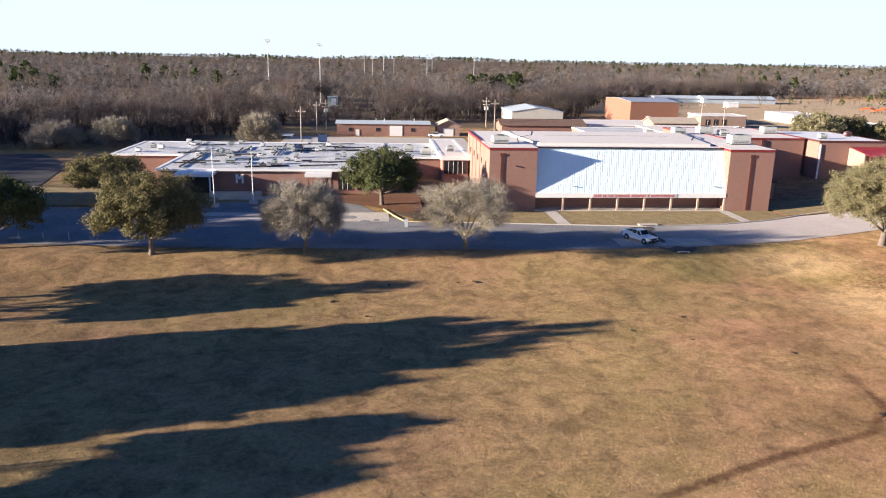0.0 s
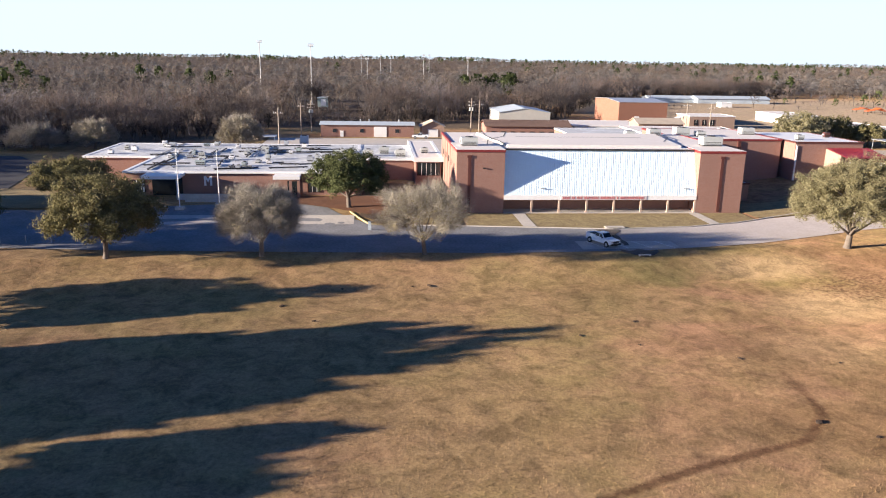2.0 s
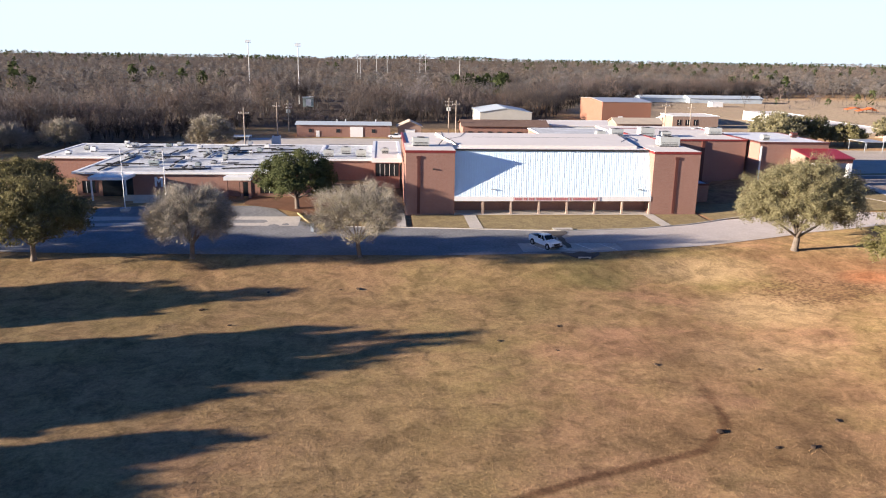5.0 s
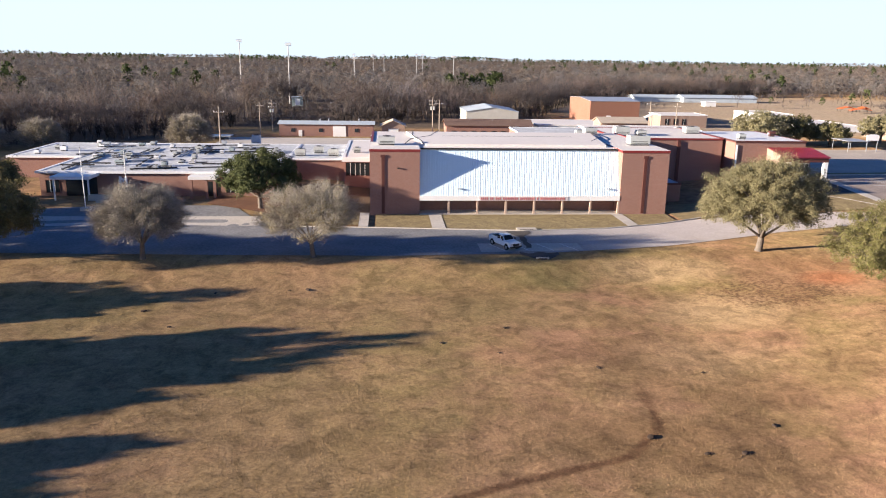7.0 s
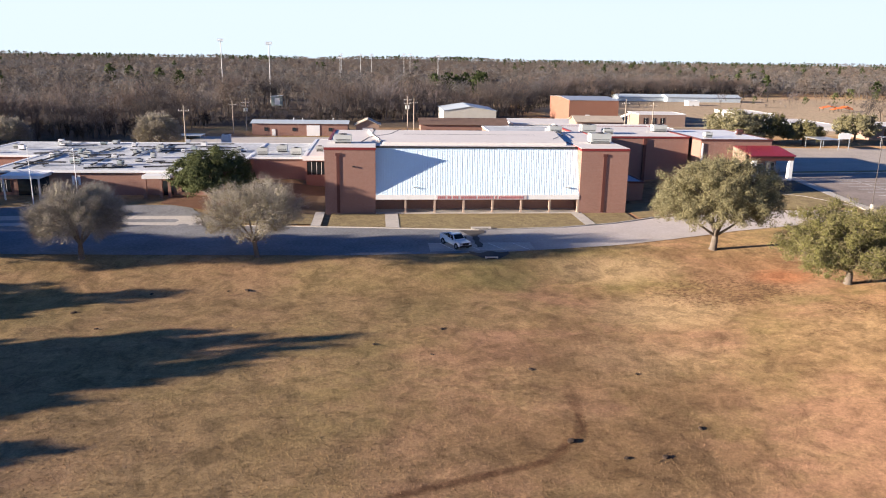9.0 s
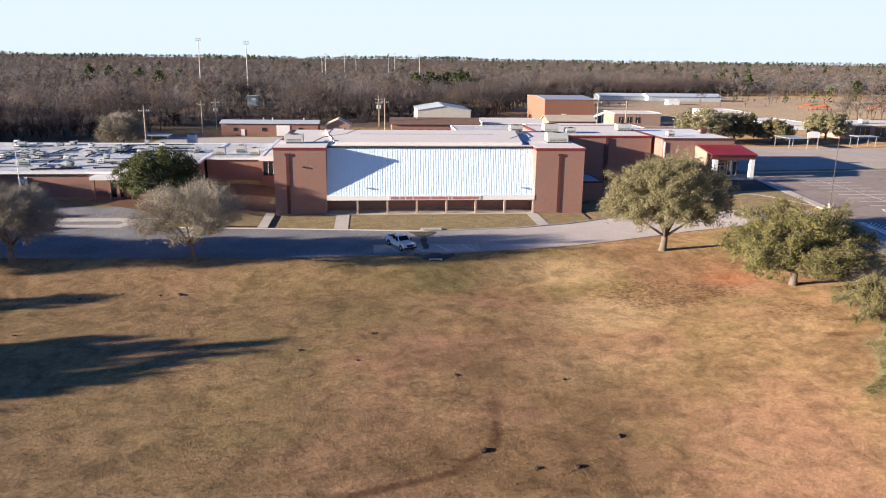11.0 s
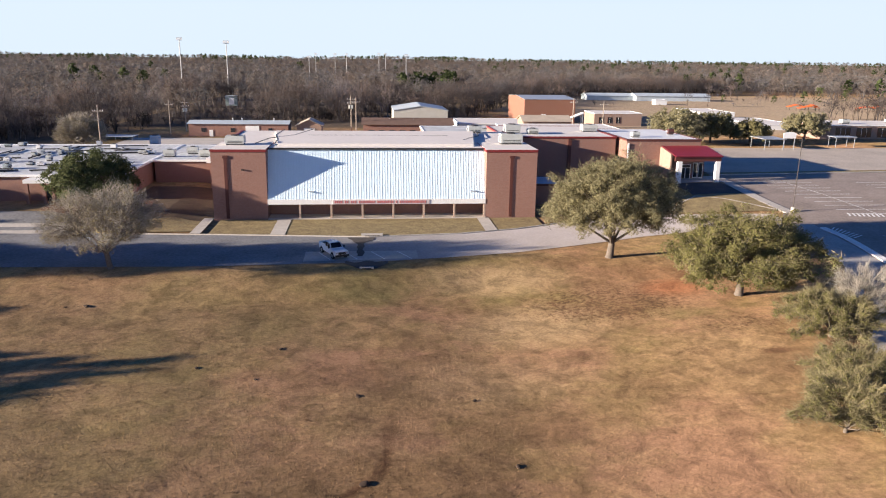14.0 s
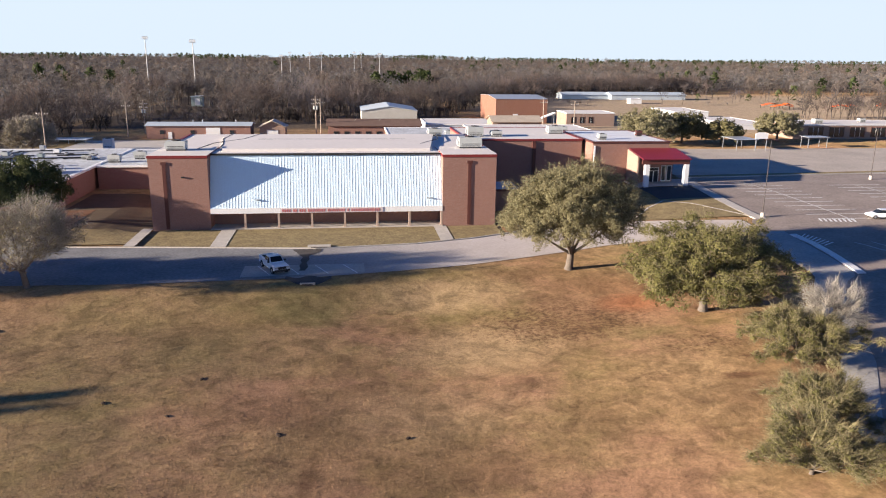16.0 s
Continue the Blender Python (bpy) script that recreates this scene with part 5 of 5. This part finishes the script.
for k in range(7):
    x, y, w = rng.uniform(285, 370), rng.uniform(400, 430), rng.uniform(4, 12)
    o = thing("orange_shelter", x, y, 0, "orange frame and tarpaulin in the east field", "shelter", "orange shelters")
    part("cover", prism([(-w / 2, 1.8), (0, 3.0), (w / 2, 1.8), (w / 2, 1.65), (0, 2.8), (-w / 2, 1.65)], -2, 2, "y"), M_ORANGE, o)
    for px in (-w / 2 + 0.2, w / 2 - 0.2):
        for py in (-1.8, 1.8):
            part("post", boxed((px - 0.08, px + 0.08, py - 0.08, py + 0.08, 0, 1.75)), M_DARK, o)
b = thing("lookout_box", -21.5, 389, 0, "pale box hut on stilts before the woods", "hut")
part("cabin", boxed((-2.6, 2.6, -2, 2, 1.8, 6.2)), mat("pale green cladding", (0.36, 0.42, 0.38), 0.8, 0.2, 0.5), b)
part("roof", prism([(-2.9, 6.2), (2.9, 6.6), (2.9, 6.85), (-2.9, 6.45)], -2.3, 2.3, "y"), M_BLUEMETAL, b)
part("shutter", boxed((-0.9, 1.6, -2.08, -2.0, 2.4, 5.6)), M_WHITE, b)
for x in (-2.3, 2.3):
    for y in (-1.7, 1.7):
        part("stilt", boxed((x - 0.12, x + 0.12, y - 0.12, y + 0.12, -0.1, 1.8)), M_POLE, b)
cover = thing("low_shelter", -32.4, 250.5, 0, "low shelter with a pale blue steel roof behind the school", "shelter")
part("roof", prism([(-5.2, 1.1), (5.2, 1.1), (5.2, 1.22), (-5.2, 1.22)], -3, 3, "y"), M_BLUEMETAL, cover)
for x in (-4.9, 0, 4.9):
    for y in (-2.8, 2.8):
        part("post", boxed((x - 0.07, x + 0.07, y - 0.07, y + 0.07, -0.1, 1.1)), M_GREYMETAL, cover)
tarp = thing("tarpaulin_shelter", 75.5, 246, 0, "teal tarpaulin shelter behind the gymnasium", "shelter")
part("cover", prism([(-3, 3.0), (0, 4.6), (3, 3.0), (3, 2.85), (0, 4.4), (-3, 2.85)], -3, 3, "y"), M_TEAL, tarp)
for x in (-2.8, 2.8):
    for y in (-2.8, 2.8):
        part("post", boxed((x - 0.08, x + 0.08, y - 0.08, y + 0.08, 0, 2.95)), M_GREYMETAL, tarp)

# ---- poles ----


def utility_pole(x, y, h, arms=1, can=False):
    t = thing("utility_pole", x, y, gzf(x, y), "weathered timber utility pole with crossarms", "utility pole", "utility poles")
    part("post", tube([(0, 0, -0.2), (0, 0, h)], [0.2, 0.13], 8), M_POLE, t)
    for k in range(arms):
        part("crossarm", boxed((-1.3, 1.3, -0.07, 0.07, h - 1.5 - 1.2 * k, h - 1.32 - 1.2 * k)), M_POLE, t)
        for x_ in (-1.2, -0.6, 0.6, 1.2):
            part("insulator", tube([(x_, 0, h - 1.32 - 1.2 * k), (x_, 0, h - 1.1 - 1.2 * k)], 0.07, 6), M_WHITE, t)
    if can:
        for dx in (-0.45, 0.45):
            part("transformer", tube([(dx, -0.1, h - 4.4), (dx, -0.1, h - 3.2)], 0.32, 10), M_HVAC, t)


utility_pole(-19.4, 196.5, 13.2, 1)
utility_pole(-20.7, 267, 11.2, 1)
utility_pole(-18.1, 278, 11.2, 2, True)
utility_pole(39.4, 266, 13.4, 2, True)
utility_pole(41.2, 258, 13.0, 1)
utility_pole(112, 250, 11, 1)
utility_pole(126, 262, 10, 1)


def mast(x, y, h):
    t = thing("floodlight_mast", x, y, 0, "tall grey sports field floodlight mast", "floodlight mast", "floodlight masts")
    part("post", tube([(0, 0, 0), (0, 0, h)], [0.35, 0.2], 8), M_POLEMETAL, t)
    part("lamp_frame", boxed((-1.6, 1.6, -0.2, 0.2, h - 0.2, h), (-1.6, 1.6, -0.2, 0.2, h - 1.6, h - 1.4)), M_POLEMETAL, t)
    for k in range(5):
        part("floodlight", boxed((-1.6 + 0.68 * k, -1.1 + 0.68 * k, -0.5, -0.2, h - 1.3, h - 0.3)), M_WHITE, t)


mast(-65.5, 478, 35.5)
mast(-31, 436, 33.4)
for x, y, h in ((-11.7, 870, 29), (10, 860, 29), (22, 880, 29), (58, 850, 30), (66, 880, 30), (73, 560, 28), (-2, 640, 26)):
    mast(x, y, h)


def flagpole(x, y, h):
    t = thing("flagpole", x, y, gzf(x, y), "slender pale metal flagpole on a concrete base", "flagpole", "flagpoles")
    part("base", boxed((-0.7, 0.7, -0.7, 0.7, 0, 0.5)), M_CONCRETE, t)
    part("post", tube([(0, 0, 0.5), (0, 0, h)], [0.09, 0.05], 8), M_WHITE, t)
    part("finial", tube([(0, 0, h), (0, 0, h + 0.1), (0, 0, h + 0.2)], [0.05, 0.11, 0.03], 8), M_CHROME, t)


flagpole(-28.4, 130.6, 10.6)
flagpole(-22.1, 133, 10.0)


def lamp_post(x, y, h):
    t = thing("street_lamp", x, y, gzf(x, y), "slim dark parking lot lamp on a concrete foot", "street lamp", "lot lamps")
    part("foot", tube([(0, 0, 0), (0, 0, 0.8)], 0.32, 12), M_CONCRETE, t)
    part("post", tube([(0, 0, 0.8), (0, 0, h)], [0.075, 0.05], 8), M_LAMPPOLE, t)
    part("arm", boxed((-0.6, 0.6, -0.04, 0.04, h, h + 0.08)), M_DOWNPIPE, t)
    for x_ in (-0.75, 0.75):
        part("lamp_head", boxed((x_ - 0.25, x_ + 0.25, -0.15, 0.15, h - 0.02, h + 0.12)), M_DOWNPIPE, t)


lamp_post(116.1, 125.2, 12.5)
lamp_post(155.6, 153.3, 10.5)
drape("lot_verge", M_LAWN, 118, 330, lambda a: 157.2 + (a - 118) * 0.09, lambda a: 159.6 + (a - 118) * 0.09, "x", 0.17, "dry grass verge across the lot", "lawn")
kerb([(118, 157.1), (140, 159.1), (220, 166.3), (330, 176.2)], M_CONCRETE, 0.3, 0.22, "pale concrete kerb across the lot")
for x in (-45.0, -41.5, -48.6, -52):
    f = thing("bollard_post", x, 109.5, 0, "thin pale metal post beside the road", "post", "road posts")
    part("post", tube([(0, 0, 0), (0, 0, 1.1)], 0.06, 8), M_POLEMETAL, f)
f = thing("bollard_post", 4.7, 117.5, 0, "pale utility pedestal beside the road", "post")
part("pedestal", boxed((-0.25, 0.25, -0.2, 0.2, 0, 1.3)), M_BLUEMETAL, f)
inlet = thing("kerb_inlet", 45.4, 118.0, gzf(45.4, 118.0) + 0.15, "pale concrete storm inlet set in the kerb", "storm drain")
part("slab", boxed((-1.6, 1.6, -0.55, 0.45, 0.02, 0.2)), M_CONCRETE, inlet)
part("mouth", boxed((-1.1, 1.1, -0.6, -0.551, -0.12, 0.1)), M_DARK, inlet)
drain = thing("drain_headwall", 44.6, 101.0, gzf(44.6, 101.0) + 0.1, "concrete drain headwall at the bank", "drain")
part("wall", boxed((-0.9, 0.9, -0.12, 0.12, -0.4, 0.12)), M_CONCRETE, drain)
part("mouth", boxed((-0.6, 0.6, -0.16, -0.121, -0.35, 0.0)), M_DARK, drain)


# ---- vehicles ----
def wheel(t, x, y, r=0.4):
    w = part("wheel", tube([(0, -0.13, 0), (0, 0.13, 0)], r, 20), M_TYRE, t, "black tyre", Matrix.Translation((x, y, r)))
    part("rim", tube([(0, -0.14, 0), (0, 0.14, 0)], r * 0.6, 16), M_CHROME, w, "alloy rim")


def pickup(x, y, rz, z, label="white crew cab pickup truck on the concrete bay"):
    t = thing("pickup_truck", x, y, z, label, "pickup truck", rz=rz)
    prof = [(-2.85, 0.55), (-2.3, 0.45), (2.45, 0.45), (2.85, 0.55), (2.9, 0.85), (2.75, 1.12), (1.25, 1.2), (-0.75, 1.22), (-0.78, 1.25), (-2.85, 1.25)]
    bm = prism(prof, -0.97, 0.97, "y")
    bmesh.ops.bevel(bm, geom=[e for e in bm.edges if abs(e.verts[0].co.y - e.verts[1].co.y) < 0.01], offset=0.06, segments=2, affect="EDGES")
    part("body", bm, M_PAINTWHITE, t)
    bm = bmesh.new()
    lo = [bm.verts.new(p) for p in ((-0.8, -0.92, 1.21), (1.3, -0.92, 1.2), (1.3, 0.92, 1.2), (-0.8, 0.92, 1.21))]
    hi = [bm.verts.new(p) for p in ((-0.62, -0.74, 1.9), (0.5, -0.74, 1.9), (0.5, 0.74, 1.9), (-0.62, 0.74, 1.9))]
    for f in ((0, 1, 5, 4), (1, 2, 6, 5), (2, 3, 7, 6), (3, 0, 4, 7), (4, 5, 6, 7)):
        bm.faces.new([(lo + hi)[i] for i in f])
    bmesh.ops.bevel(bm, geom=bm.edges[:], offset=0.05, segments=2, affect="EDGES")
    cab = part("cab", bm, M_PAINTWHITE, t)

    def pane(pts, nm):
        b = bmesh.new()
        f = b.faces.new([b.verts.new(p) for p in pts])
        bmesh.ops.solidify(b, geom=[f], thickness=0.012)
        part(nm, b, M_GLASS, cab)
    pane([(1.2, -0.78, 1.3), (1.2, 0.78, 1.3), (0.6, 0.68, 1.84), (0.6, -0.68, 1.84)], "windshield")
    for s in (-1, 1):
        for a, b_ in ((-0.66, 0.1), (0.18, 1.0)):
            k = 0.84
            pane([(a, s * 0.915, 1.3), (b_, s * 0.915, 1.3), (min(b_, 0.55), s * 0.79, 1.8), (a + 0.06, s * 0.79, 1.8)], "side_window")
    part("bed_floor", boxed((-2.75, -0.9, -0.8, 0.8, 1.251, 1.27)), M_DARK, t, "dark truck bed")
    for s in (-1, 1):
        part("bed_side", boxed((-2.84, -0.8, s * 0.88 - 0.08, s * 0.88 + 0.08, 1.252, 1.42)), M_PAINTWHITE, t)
        part("headlight", boxed((2.6, 2.9, s * 0.72 - 0.16, s * 0.72 + 0.16, 0.86, 1.03)), M_CHROME, t)
        part("mirror", boxed((0.95, 1.1, s * 1.08 - 0.12, s * 1.08 + 0.12, 1.25, 1.48)), M_DARK, t)
        part("taillight", boxed((-2.88, -2.8, s * 0.86 - 0.08, s * 0.86 + 0.08, 0.85, 1.2)), M_REDTRIM, t)
        for xx in (-1.85, 1.85):
            wheel(t, xx, s * 0.88, 0.4)
            part("wheel_arch", tube([(xx, s * 0.975 - 0.02, 0.44), (xx, s * 0.975 + 0.01, 0.44)], 0.5, 18), M_DARK, t)
    part("tailgate", boxed((-2.86, -2.76, -0.8, 0.8, 1.252, 1.42)), M_PAINTWHITE, t)
    part("grille", boxed((2.72, 2.93, -0.52, 0.52, 0.72, 1.02)), M_DARK, t)
    part("bumper", boxed((2.75, 3.02, -0.95, 0.95, 0.45, 0.68)), M_DARK, t, "dark front bumper")
    return t


pickup(40.15, 107.2, -64.8, gzf(40, 107) + 0.07)
pickup(20.8, 256.5, 178, gzf(20.8, 256.5) + 0.05, "white pickup truck beside the tan garage")


def hatchback(x, y, rz, z):
    t = thing("parked_car", x, y, z, "silver white sedan parked on the lot", "car", rz=rz)
    prof = [(-2.3, 0.5), (-1.9, 0.3), (1.9, 0.3), (2.3, 0.5), (2.25, 0.75), (1.2, 0.95), (-1.5, 1.0), (-2.28, 0.95)]
    bm = prism(prof, -0.88, 0.88, "y")
    bmesh.ops.bevel(bm, geom=[e for e in bm.edges if abs(e.verts[0].co.y - e.verts[1].co.y) < 0.01], offset=0.08, segments=2, affect="EDGES")
    part("body", bm, M_PAINTWHITE, t)
    bm = prism([(-1.7, 0.98), (1.1, 0.95), (0.4, 1.42), (-1.0, 1.45)], -0.72, 0.72, "y")
    part("cabin", bm, M_GLASS, t, "dark cabin glass")
    part("roof", boxed((-1.0, 0.4, -0.7, 0.7, 1.452, 1.49)), M_PAINTWHITE, t)
    for s in (-1, 1):
        part("headlight", boxed((2.05, 2.3, s * 0.6 - 0.15, s * 0.6 + 0.15, 0.62, 0.75)), M_CHROME, t)
        for xx in (-1.4, 1.4):
            wheel(t, xx, s * 0.8, 0.32)
    return t


hatchback(135.8, 123.6, 172, gzf(135.8, 123.6) + 0.06)


# ---- dry grass blades ----
gn = 210000
bx_, by_ = rs.uniform(-48, 96, gn), 34 + 72 * rs.uniform(size=gn) ** 1.15
keepers = (by_ < 101 + 3.5 * ease(bx_, 40, 62)) & (bx_ > -0.56 * by_ - 2) & (bx_ < 0.55 * by_ + 47)
bx_, by_ = bx_[keepers], by_[keepers]
ix, iy = np.clip(np.searchsorted(gx, bx_), 0, nx - 1), np.clip(np.searchsorted(gy, by_), 0, ny - 1)
bare = wear["track"][iy, ix] > 0.35
bx_, by_, ix, iy = bx_[~bare], by_[~bare], ix[~bare], iy[~bare]
jx, jy = np.maximum(ix - 1, 0), np.maximum(iy - 1, 0)
fx, fy = (bx_ - gx[jx]) / (gx[ix] - gx[jx]), (by_ - gy[jy]) / (gy[iy] - gy[jy])
bz = (Z[jy, jx] * (1 - fx) + Z[jy, ix] * fx) * (1 - fy) + (Z[iy, jx] * (1 - fx) + Z[iy, ix] * fx) * fy
root = np.stack([bx_, by_, bz - 0.02], -1)
gn = len(root)
az = rs.uniform(0, math.tau, gn)
side = np.stack([np.cos(az), np.sin(az), np.zeros(gn)], -1) * rs.uniform(0.025, 0.05, (gn, 1))
tip = root + np.stack([rs.normal(size=gn) * 0.04, rs.normal(size=gn) * 0.04, rs.uniform(0.05, 0.13, gn)], -1)
blade = array_mesh("dry_grass", np.stack([root - side, root + side, tip], 1).reshape(-1, 3), np.arange(gn * 3).reshape(-1, 3), M_FIELD)
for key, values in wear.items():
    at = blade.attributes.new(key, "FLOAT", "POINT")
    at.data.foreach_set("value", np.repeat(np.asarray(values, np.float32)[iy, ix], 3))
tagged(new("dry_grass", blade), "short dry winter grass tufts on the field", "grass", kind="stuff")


# ---- small earth mounds ----
M_MULCH_DARK = mat("dark damp earth", (0.06, 0.04, 0.028), 0.95, 0.3, 2.0, 12.0)
for k, (x, y) in enumerate(((54, 68), (48.1, 53.2), (51.2, 53.2), (44.4, 55.9), (43.8, 69.4), (34.4, 73.4), (55.8, 57.4), (36, 80), (28.5, 76.2), (-1.4, 81.5), (-5.6, 86.4), (1.4, 92.2), (10.5, 92.8), (12.7, 93))):
    bm = bmesh.new()
    bmesh.ops.create_icosphere(bm, subdivisions=2, radius=1)
    r_ = rng.uniform(0.14, 0.3)
    for v in bm.verts:
        k_ = 1 + 0.35 * noise.noise((v.co.x * 2 + k, v.co.y * 2, v.co.z * 2))
        v.co = Vector((v.co.x * r_ * 1.5 * k_, v.co.y * r_ * k_, v.co.z * r_ * 0.45 * k_))
    single("earth_mound", bm, M_MULCH_DARK, "small dark mound of bare earth on the grass", "mound", "earth mounds", m=pose(x, y, gzf(x, y) + 0.03, 0, 0, rng.uniform(0, 180)))
